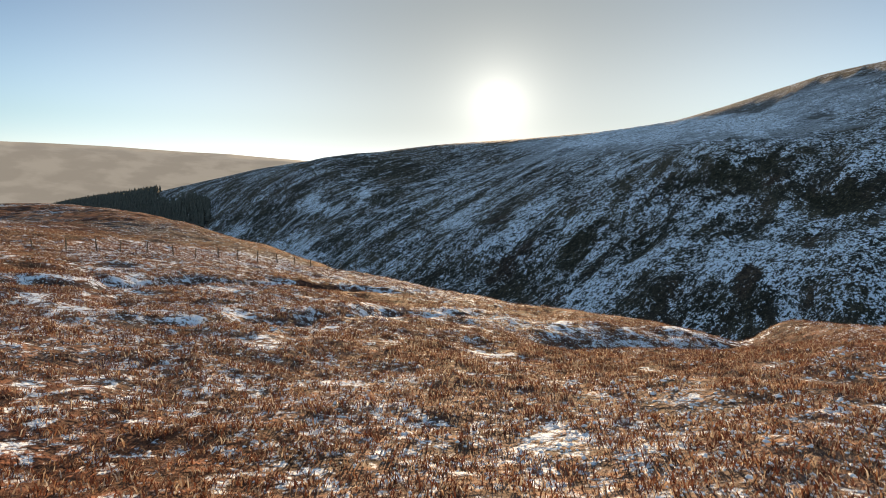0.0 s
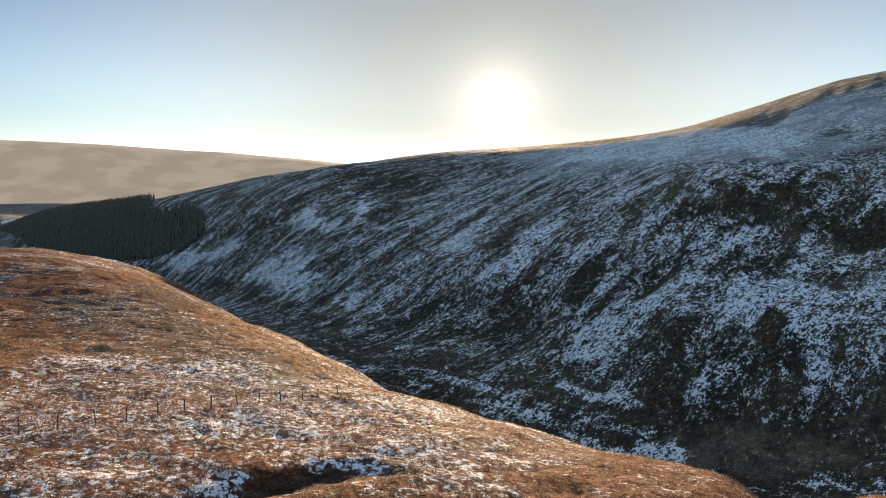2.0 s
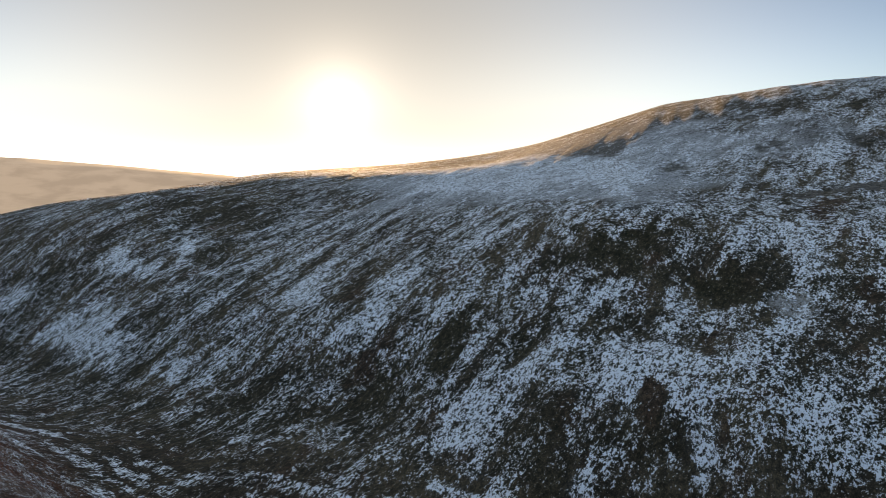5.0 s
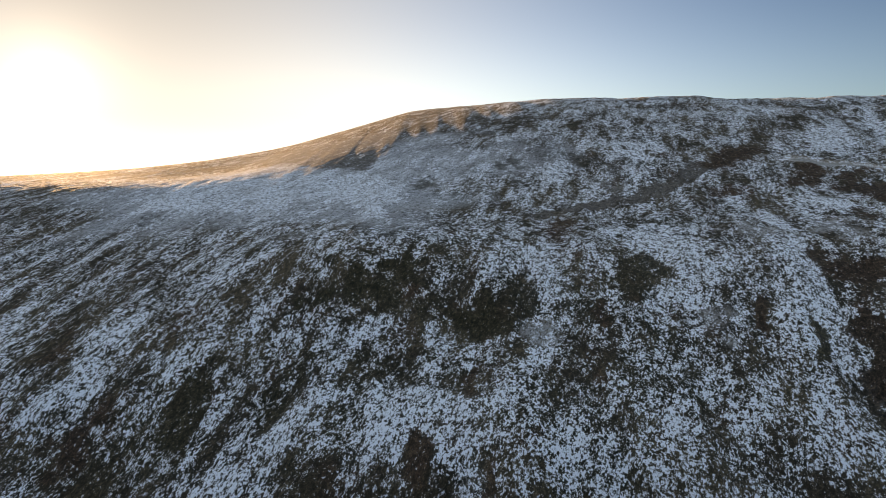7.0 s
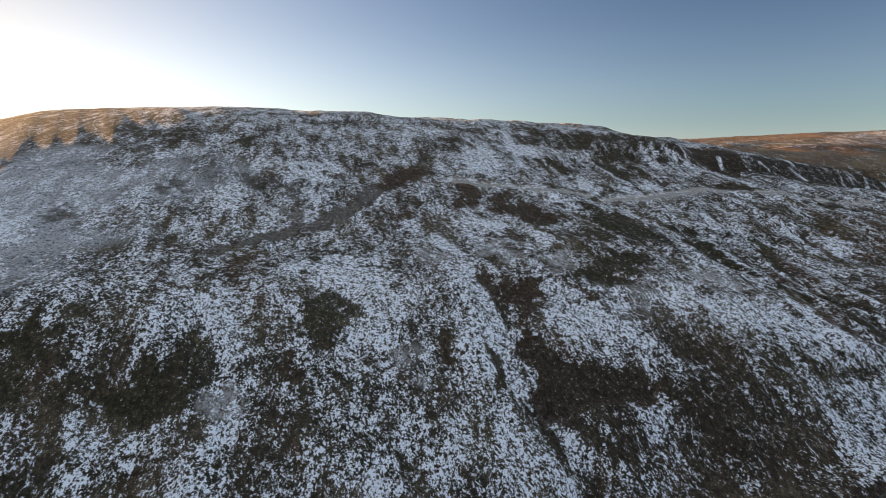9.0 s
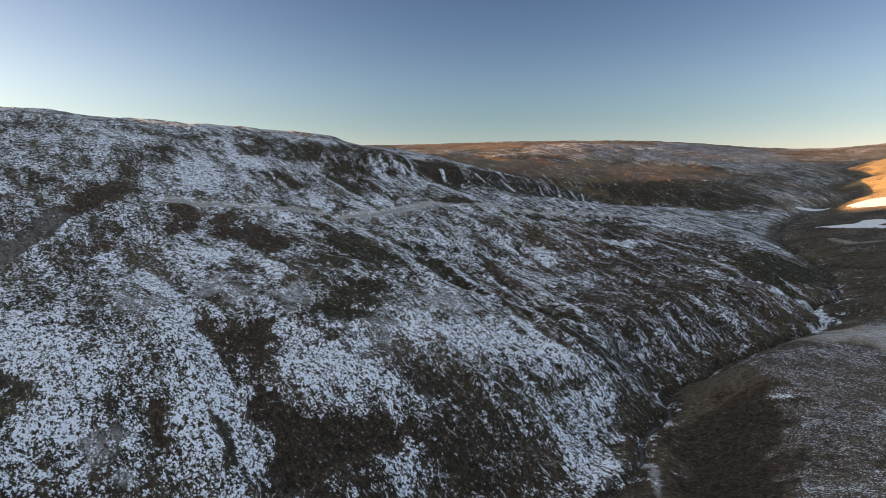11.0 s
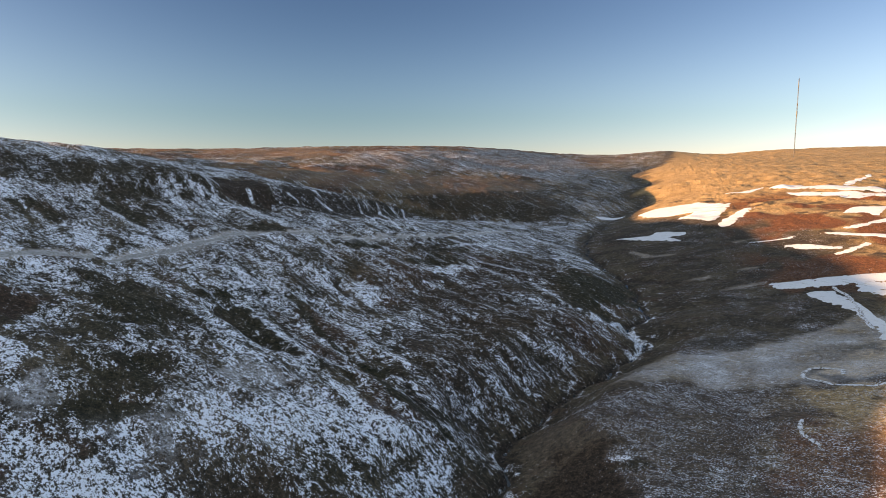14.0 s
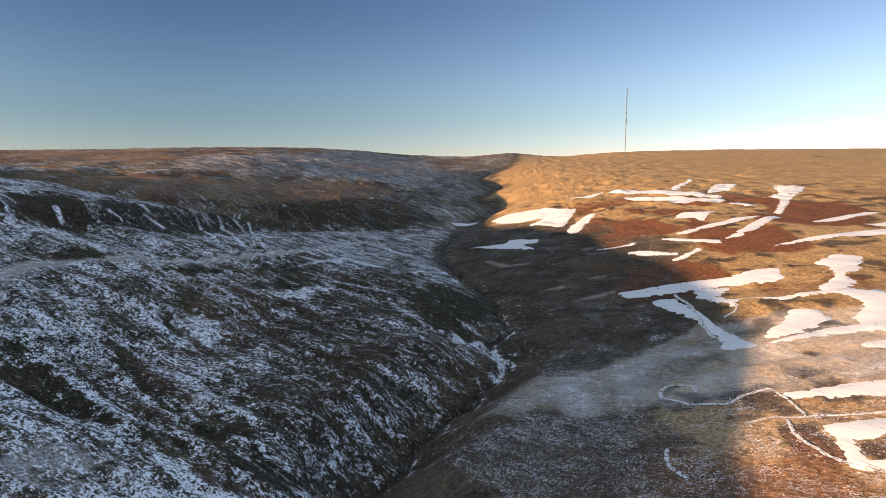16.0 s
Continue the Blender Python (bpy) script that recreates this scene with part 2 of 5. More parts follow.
paint("dark", (-85, 217), (-80, 224), (-60, 224), (-60, 206), (-65, 196), (-75, 197), (-84, 208))
paint("green", (-33, 281), (-19, 287), (-18, 274), (-29, 276))
paint("dark", (-30, 255), (-24, 253), (-26, 241))
paint("green", (-92, 240), (-90, 251), (-74, 262), (-82, 241))
paint("green", (-120, 242), (-116, 259), (-108, 263), (-108, 252), (-115, 236))
paint("brown", (-181, 288), (-173, 297), (-165, 277), (-176, 274))
paint("dark", (-309, 325), (-295, 333), (-275, 316), (-300, 316))
paint("dark", (-447, 306), (-423, 316), (-394, 321), (-365, 302), (-393, 294))
paint("dark", (-217, 210), (-208, 239), (-190, 247), (-161, 246), (-148, 244), (-137, 254), (-126, 243), (-118, 219), (-125, 207), (-150, 226), (-167, 213), (-189, 196))
paint("dark", (-408, 387), (-359, 426), (-285, 405), (-296, 370), (-350, 362))
paint("dark", (-44, 216), (-41, 224), (-31, 217), (-35, 207), (-44, 208))
paint("dark", (-84, 201), (-64, 192), (-33, 194), (-14, 193), (-14, 200), (-41, 200), (-50, 202), (-65, 195))
paint("mud", (-60, 182), (-45, 190), (-13, 190), (-13, 182), (-47, 174))
paint("white", (-69, 181), (-57, 181), (-49, 182), (-55, 173), (-66, 172))
paint("white", (-464, 282), (-499, 287), (-432, 296), (-412, 292))
paint("dark", (-454, 270), (-344, 244), (-243, 219), (-201, 208), (-259, 234), (-348, 255))
paint("white", (-6, 327), (1, 342), (6, 312), (10, 296), (12, 283), (6, 283), (0, 300), (-6, 316))
paint("white", (35, 336), (60, 344), (70, 317), (65, 299), (55, 287), (54, 298), (47, 325))
paint("white", (-5, 260), (-1, 265), (3, 262), (0, 257))
paint("white", (-42, 274), (-35, 277), (-33, 270), (-38, 266))
paint("white", (-60, 271), (-53, 278), (-64, 276))
paint("white", (-49, 236), (-42, 252), (-31, 246), (-23, 237), (-24, 225), (-32, 230), (-43, 234), (-47, 229))
paint("white", (-83, 234), (-82, 243), (-75, 257), (-64, 262), (-71, 245), (-77, 233))
paint("white", (-95, 225), (-87, 230), (-82, 222), (-92, 222))
paint("white", (-133, 269), (-126, 276), (-122, 271), (-127, 263))
paint("white", (-160, 273), (-159, 286), (-150, 293), (-148, 276))
paint("white", (-167, 253), (-161, 261), (-155, 267), (-154, 258), (-160, 250))
paint("white", (29, 231), (35, 238), (32, 227))
paint("green", (-86, 297), (-74, 300), (-65, 297), (-48, 305), (-45, 295), (-51, 288), (-67, 282), (-80, 283))
paint("green", (-31, 280), (-18, 283), (-7, 279), (-15, 271), (-29, 271))
paint("brown", (-28, 247), (-29, 254), (-23, 257), (-25, 244))
paint("green", (32, 305), (41, 314), (57, 301), (51, 297), (31, 286), (29, 294))
paint("dark", (-13, 294), (-5, 313), (0, 297), (0, 284), (-10, 282))
paint("dark", (-191, 293), (-188, 307), (-177, 307), (-172, 287), (-178, 276))
paint("brown", (-158, 244), (-150, 251), (-143, 255), (-141, 247), (-138, 235), (-151, 232))
paint("dark", (-122, 243), (-116, 255), (-112, 266), (-108, 264), (-111, 252), (-117, 245))
paint("dark", (-96, 249), (-90, 253), (-80, 265), (-73, 267), (-79, 258), (-85, 247), (-93, 245))
paint("brown", (-44, 228), (-41, 232), (-38, 226), (-39, 218), (-43, 216))
paint("brown", (-23, 222), (-18, 222), (-20, 215), (-23, 213))
paint("dark", (-82, 222), (-78, 230), (-73, 229), (-73, 219))
paint("heath", (11, 338), (26, 365), (28, 348), (16, 325))
stroke("track", 3, (6, 364), (24, 371), (47, 382), (65, 386), (84, 399))
paint("white", (71, 386), (91, 409), (117, 437), (99, 423))
paint("dark", (9, 549), (34, 574), (36, 529), (14, 513))
paint("green", (2, 466), (20, 469), (16, 438), (3, 443))
paint("dark", (45, 465), (60, 451), (53, 436))
paint("green", (-51, 428), (-38, 436), (-36, 419), (-49, 414))
paint("straw", (-237, 701), (-64, 594), (-83, 471), (-120, 490), (-198, 610))
paint("white", (26, 434), (41, 443), (35, 413), (23, 416))
paint("white", (68, 468), (103, 477), (107, 455), (76, 446))
paint("dark", (-56, 276), (-53, 278), (-52, 269), (-55, 268))
stroke("track", 2.5, (11, 362), (22, 366), (40, 376), (61, 383), (73, 384))
stroke("track", 4.5, (73, 385), (90, 402), (111, 425), (124, 439))
paint("brown", (118, 435), (133, 452), (151, 459), (167, 461), (152, 436), (137, 433))
paint("green", (121, 476), (132, 482), (131, 466), (116, 460))
paint("dark", (128, 498), (135, 503), (128, 480), (123, 480))
paint("brown", (168, 421), (186, 426), (169, 394), (152, 393))
paint("brown", (175, 396), (200, 409), (177, 377))
paint("heath", (104, 389), (122, 402), (124, 387), (108, 379))
paint("white", (201, 478), (237, 497), (235, 473), (200, 435), (187, 446))
paint("white", (146, 364), (161, 365), (148, 342), (141, 350))
stroke("white", 4, (118, 358), (111, 327), (108, 307), (105, 292))
stroke("white", 5, (105, 292), (100, 278), (94, 263), (91, 249), (92, 242))
stroke("white", 4, (92, 242), (95, 230), (94, 223), (93, 217))
stroke("green", 1.6, (110, 291), (106, 282), (103, 272))
stroke("green", 1.6, (89, 266), (90, 260), (87, 253), (81, 247))
paint("deep", (121, 298), (130, 292), (125, 282), (111, 267), (112, 254), (119, 245), (124, 238), (117, 231), (103, 230), (96, 238), (94, 247), (99, 256), (110, 276))
paint("green", (103, 230), (112, 229), (114, 219), (122, 215), (109, 210), (95, 214), (94, 215))
paint("green", (126, 237), (138, 235), (150, 219), (138, 220), (124, 228))
paint("white", (111, 231), (118, 228), (133, 219), (137, 213), (128, 212), (117, 217))
paint("white", (126, 282), (140, 279), (149, 266), (153, 249), (159, 234), (153, 222), (144, 230), (136, 244), (128, 254), (121, 265))
paint("grey", (159, 276), (190, 264), (201, 240), (205, 231), (186, 233), (169, 245), (154, 255))
paint("green", (158, 247), (176, 239), (177, 229), (165, 219), (154, 228), (150, 238))
paint("dark", (179, 228), (191, 220), (181, 210), (162, 205), (161, 216))
paint("dark", (146, 219), (160, 204), (163, 194), (156, 181), (126, 202), (120, 210))
paint("white", (189, 205), (208, 198), (220, 190), (204, 181), (193, 187), (182, 196))
paint("white", (212, 250), (222, 228), (224, 203), (213, 205), (205, 223))
paint("green", (194, 338), (202, 331), (200, 317), (178, 306), (177, 316))
paint("green", (229, 374), (239, 360), (249, 333), (219, 303), (200, 305), (219, 335), (215, 354))
paint("green", (166, 297), (192, 293), (177, 276), (164, 278), (154, 288))
paint("brown", (168, 386), (197, 383), (203, 360), (176, 346), (171, 369))
paint("grey", (137, 344), (148, 333), (130, 312), (123, 322))
paint("grey", (98, 341), (108, 321), (98, 313), (91, 329))
paint("grey", (55, 275), (65, 270), (61, 256), (53, 264))
paint("grey", (-3, 275), (7, 276), (4, 266), (-4, 269))
paint("white", (47, 290), (60, 282), (56, 278), (46, 285))
stroke("brown", 1.4, (78, 278), (72, 265), (71, 259))
paint("brown", (20, 285), (27, 284), (22, 270), (17, 271))
paint("white", (2, 309), (8, 303), (9, 287), (4, 293))
paint("dark", (306, 557), (359, 495), (383, 463), (362, 463), (302, 504))
paint("dark", (192, 516), (229, 524), (209, 490), (181, 488))
paint("green", (52, 532), (71, 526), (65, 511), (52, 516))
paint("dark", (52, 446), (56, 423), (55, 413), (50, 419))
paint("white", (76, 477), (91, 478), (91, 468), (75, 464))
paint("grey", (145, 307), (162, 312), (155, 297), (143, 297))
stroke("white", 3, (165, 338), (164, 318))
paint("heath", (283, 297), (305, 284), (261, 234), (232, 225), (249, 258))
paint("crag", (465, 432), (554, 464), (557, 425), (587, 412), (609, 399), (544, 379), (496, 386), (469, 410), (461, 424))
paint("deep", (436, 470), (482, 454), (452, 424), (428, 430), (413, 442))
stroke("white", 1.6, (553, 458), (518, 419), (515, 404))
stroke("white", 1.5, (445, 442), (435, 430))
stroke("white", 1.5, (478, 426), (484, 419))
stroke("white", 1.8, (513, 422), (514, 413))
stroke("white", 2, (362, 464), (371, 454), (368, 438))
stroke("white", 3, (390, 453), (400, 440), (388, 417))
paint("green", (327, 468), (335, 456), (327, 432), (318, 416), (307, 423), (314, 445))
paint("dark", (362, 488), (414, 509), (401, 454), (379, 457), (357, 474))
paint("black", (385, 391), (395, 384), (389, 370), (373, 375), (371, 383))
paint("black", (339, 414), (346, 410), (335, 399), (329, 403))
stroke("dark", 3, (346, 463), (343, 440), (340, 425))
stroke("dark", 3, (366, 462), (359, 438), (343, 412))
paint("white", (308, 413), (343, 412), (339, 389), (313, 392), (299, 400))
stroke("white", 3, (313, 450), (315, 438), (309, 418))
paint("white", (343, 298), (356, 294), (333, 273), (319, 269), (331, 288))
paint("green", (420, 335), (439, 319), (423, 316), (405, 327))
paint("black", (267, 337), (270, 326), (262, 306), (251, 284), (242, 269), (247, 284), (252, 301), (259, 320))
paint("black", (264, 299), (266, 290), (259, 278), (262, 289))
paint("green", (264, 250), (265, 243), (260, 231), (255, 236), (257, 244))
paint("dark", (243, 250), (240, 240), (235, 228), (235, 237))
paint("green", (215, 342), (234, 333), (233, 319), (217, 301), (214, 316), (202, 327))
paint("dark", (179, 301), (188, 298), (184, 287), (172, 294))
paint("green", (164, 285), (171, 274), (165, 269), (159, 278))
paint("white", (172, 271), (183, 264), (212, 245), (216, 227), (197, 223), (163, 256))
paint("grey", (201, 276), (222, 268), (221, 247), (197, 256))
stroke("white", 2, (267, 309), (266, 294), (246, 270))
stroke("dark", 1.6, (216, 214), (215, 206))
stroke("dark", 1.6, (247, 213), (252, 199))
stroke("white", 2, (292, 233), (279, 210), (280, 198))
stroke("dark", 2, (263, 227), (262, 212), (267, 204))
stroke("white", 1.8, (261, 216), (265, 203), (270, 190))
paint("green", (497, 206), (528, 179), (554, 148), (497, 141), (442, 158), (431, 179), (464, 195))
paint("dark", (465, 225), (470, 214), (431, 198), (438, 211))
paint("dark", (369, 220), (394, 216), (354, 203), (353, 212))
paint("green", (329, 203), (335, 189), (337, 175), (338, 167), (332, 180), (324, 196))
stroke("white", 2, (468, 213), (430, 194), (417, 177), (402, 158), (439, 147))
stroke("white", 2.5, (423, 274), (449, 263), (469, 235))
stroke("white", 2, (391, 226), (413, 206), (408, 194))
stroke("white", 1.6, (436, 148), (429, 139), (410, 131), (389, 134))
paint("heath", (385, 186), (392, 154), (384, 140), (351, 156), (341, 173), (353, 193))
paint("heath", (300, 228), (317, 202), (321, 164), (301, 174), (276, 206))
paint("heath", (379, 276), (443, 261), (424, 231), (369, 237))
stroke("white", 3, (477, 290), (583, 274), (561, 222), (623, 189))
paint("white", (329, 258), (350, 250), (321, 236), (309, 243))
paint("dark", (434, 291), (473, 271), (457, 257), (431, 282))
stroke("pale", 2.5, (660, 153), (627, 131), (620, 111))
stroke("pale", 2.5, (540, 104), (539, 87))
stroke("pale", 3, (500, 80), (504, 54))
stroke("pale", 2.5, (548, 65), (548, 50))
stroke("pale", 2, (634, 60), (636, 36))
paint("mud", (239, 171), (274, 169), (262, 156), (242, 138), (233, 139), (227, 153))
paint("deep", (219, 167), (219, 144), (194, 139), (195, 161))
paint("green", (204, 135), (200, 125), (187, 118), (190, 132))
stroke("dark", 2.0, (223, 156), (225, 145), (229, 134), (230, 122))
stroke("white", 1.2, (233, 136), (233, 129))
paint("white", (219, 201), (222, 189), (211, 187), (212, 197))
stroke("dark", 1.5, (185, 104), (198, 99))
stroke("dark", 2.2, (192, 210), (204, 205), (218, 202))
stroke("crag", 1.6, (207, 185), (220, 179), (236, 175))
stroke("crag", 1.5, (252, 222), (237, 204), (236, 196))
stroke("white", 1.5, (224, 227), (217, 210), (221, 203))
stroke("crag", 1.3, (217, 220), (212, 210))
stroke("grey", 1.6, (174, 180), (192, 181), (186, 177), (172, 175))
stroke("grey", 1.2, (194, 171), (191, 165), (173, 158))
paint("deep", (221, 164), (241, 156), (243, 137), (162, 123), (168, 151))
paint("dark", (295, 545), (301, 530), (301, 500), (277, 509), (281, 523))
paint("dark", (312, 508), (347, 484), (386, 458), (368, 465), (312, 486))
stroke("green", 4, (275, 481), (267, 457))
stroke("green", 4, (281, 471), (279, 454), (274, 441))
stroke("green", 5.5, (325, 469), (321, 444), (314, 420))
stroke("dark", 4, (305, 471), (296, 446))
stroke("dark", 3, (347, 467), (358, 455))
stroke("dark", 3, (339, 443), (329, 418))
paint("green", (237, 418), (248, 417), (238, 405), (230, 407))
paint("white", (267, 437), (280, 434), (282, 416), (273, 402), (263, 405), (260, 420))
paint("white", (206, 479), (233, 483), (224, 458), (203, 446), (184, 446))
stroke("white", 3, (284, 551), (283, 534), (276, 515), (274, 498))
paint("white", (263, 505), (279, 506), (282, 488), (261, 475))
paint("dark", (245, 564), (280, 561), (278, 538), (251, 538))
paint("dark", (338, 414), (340, 407), (321, 392), (320, 398))
stroke("white", 2, (388, 421), (425, 421), (397, 375))
stroke("white", 1.3, (579, 410), (510, 358))
stroke("white", 1.3, (621, 411), (513, 336))
stroke("white", 1.3, (771, 457), (524, 324))
paint("green", (401, 333), (440, 329), (434, 321), (390, 322))
paint("dark", (450, 304), (549, 306), (496, 268), (434, 283))
paint("heath", (380, 270), (441, 233), (345, 200), (320, 232))
stroke("white", 2.5, (421, 270), (456, 255))
paint("white", (146, 362), (159, 357), (148, 339), (140, 349))
paint("white", (164, 337), (170, 325), (160, 316), (155, 323))
paint("grey", (136, 336), (147, 331), (141, 316), (128, 317))
paint("green", (169, 299), (188, 295), (185, 281), (170, 290))
paint("green", (157, 292), (173, 275), (163, 272), (152, 282))
paint("brown", (111, 305), (127, 294), (126, 280), (121, 278), (108, 288))
stroke("green", 2, (246, 250), (238, 237))
paint("green", (268, 249), (268, 236), (259, 227), (258, 237))
stroke("crag", 1.5, (261, 232), (248, 213), (248, 199))
stroke("white", 1.5, (253, 230), (236, 209), (235, 201))
stroke("crag", 1.2, (268, 226), (261, 210))
paint("heath", (223, 230), (235, 218), (235, 207), (220, 218))
stroke("white", 3, (232, 247), (219, 223), (219, 208))
paint("green", (454, 225), (464, 211), (423, 196), (426, 208))
paint("green", (497, 207), (528, 192), (526, 160), (524, 142), (465, 148), (405, 166), (414, 184))
stroke("white", 2.5, (468, 212), (425, 189), (409, 170))
stroke("white", 2, (418, 217), (409, 197), (410, 177))
stroke("white", 2, (434, 273), (456, 261), (457, 238))
paint("dark", (374, 221), (394, 214), (357, 206), (365, 217))
paint("green", (326, 201), (333, 189), (335, 178), (324, 184), (320, 194))
stroke("white", 2, (341, 196), (338, 184), (341, 168))
paint("heath", (371, 203), (382, 167), (386, 145), (352, 158), (340, 185))
stroke("white", 1.5, (392, 161), (439, 147))
stroke("white", 1.5, (429, 150), (400, 134), (389, 132), (373, 138))
paint("golden", (-115, 37), (-109, 47), (-95, 54), (-81, 57), (-54, 52), (-54, 48), (-68, 44), (-75, 36), (-78, 26))
paint("flecked", (-70, 23), (-69, 33), (-62, 37), (-54, 41), (-49, 32), (-53, 23), (-54, 18))
paint("flecked", (-19, 25), (-21, 34), (-16, 33), (-11, 28), (-11, 22), (-13, 20))
paint("cleft", (719, 541), (761, 501), (805, 426), (838, 358), (854, 267), (911, 220), (972, 270), (947, 336), (860, 397), (795, 454), (742, 507))
paint("ember", (690, 613), (813, 614), (877, 524), (998, 442), (1074, 335), (1036, 299), (893, 374), (804, 458), (736, 520), (706, 563), (674, 594))
paint("ashen", (1066, 702), (2483, 734), (2535, 466), (1666, 288), (1136, 296), (1087, 408), (949, 519), (925, 604))
paint("ember", (1045, 973), (1371, 930), (1028, 680), (907, 692), (852, 773))
paint("flecked", (-15, 9), (-16, 15), (-10, 17), (-4, 11), (-7, 8), (-11, 6))
paint("flecked", (-34, 10), (-26, 14), (-20, 8), (-20, 6))
paint("moss", (-136, 51), (-130, 58), (-115, 63), (-98, 66), (-84, 67), (-75, 68), (-65, 59), (-76, 58), (-87, 56), (-101, 54), (-116, 51), (-126, 46))
paint("flecked", (-88, 36), (-87, 48), (-80, 61), (-65, 62), (-52, 56), (-46, 44), (-53, 36), (-62, 28))
paint("sodden", (368, 271), (473, 253), (664, 234), (331, 163), (283, 174), (261, 194), (251, 214), (298, 246))
paint("sodden", (155, 255), (176, 245), (177, 224), (176, 209), (174, 198), (166, 181), (159, 174), (94, 215), (95, 226), (105, 232), (103, 242), (95, 252), (102, 265), (117, 251), (128, 237), (142, 237))
paint("dusted", (113, 231), (132, 222), (132, 212), (119, 217), (111, 226))
paint("dusted", (181, 204), (217, 201), (219, 188), (191, 177), (167, 176), (175, 186), (178, 200))
paint("deep", (104, 266), (108, 255), (118, 244), (124, 236), (138, 230), (129, 227), (109, 234), (95, 229), (91, 236), (98, 240), (96, 253))
stroke("green", 3, (278, 338), (262, 305), (241, 266))
stroke("green", 2, (302, 306), (266, 262), (255, 231))
stroke("green", 2.5, (272, 262), (239, 221), (237, 197))
stroke("dusted", 2.5, (315, 308), (303, 279), (273, 240))
paint("sheet", (-126, 467), (-100, 469), (-77, 457), (-61, 414), (-63, 356), (-81, 386), (-109, 402))
paint("sheet", (-223, 443), (-203, 470), (-172, 478), (-134, 467), (-117, 428), (-110, 393), (-133, 388), (-173, 396), (-206, 413))


def within(u, v, wide, line):
    """Where (u, v) lie near a patch of cover (a mask), how far inside its edge they are there, and its size."""
    lu, lv = [p[0] for p in line], [p[1] for p in line]
    reach = wide + 14
    close = (u > min(lu) - reach) & (u < max(lu) + reach) & (v > min(lv) - reach) & (v < max(lv) + reach)
    cu, cv = u[close], v[close]
    d, s = off_line(cu, cv, line)
    if wide:
        return close, wide * np.minimum(1, 0.45 + 4 * s * (1 - s)) - d, wide
    hit, area = np.zeros(cu.shape, bool), 0.0
    for (au, av), (bu, bv) in zip(line, line[1:]):
        hit ^= ((av > cv) != (bv > cv)) & (cu < (bu - au) * (cv - av) / (bv - av + 1e-9) + au)
        area += 0.5 * (au * bv - bu * av)
    return close, np.where(hit, d, -d), 0.5 * math.sqrt(abs(area))


SINK = dict(black=1.9, deep=1.5, brown=0.5, green=0.6, dark=0.35, crag=1.0, white=-0.25)


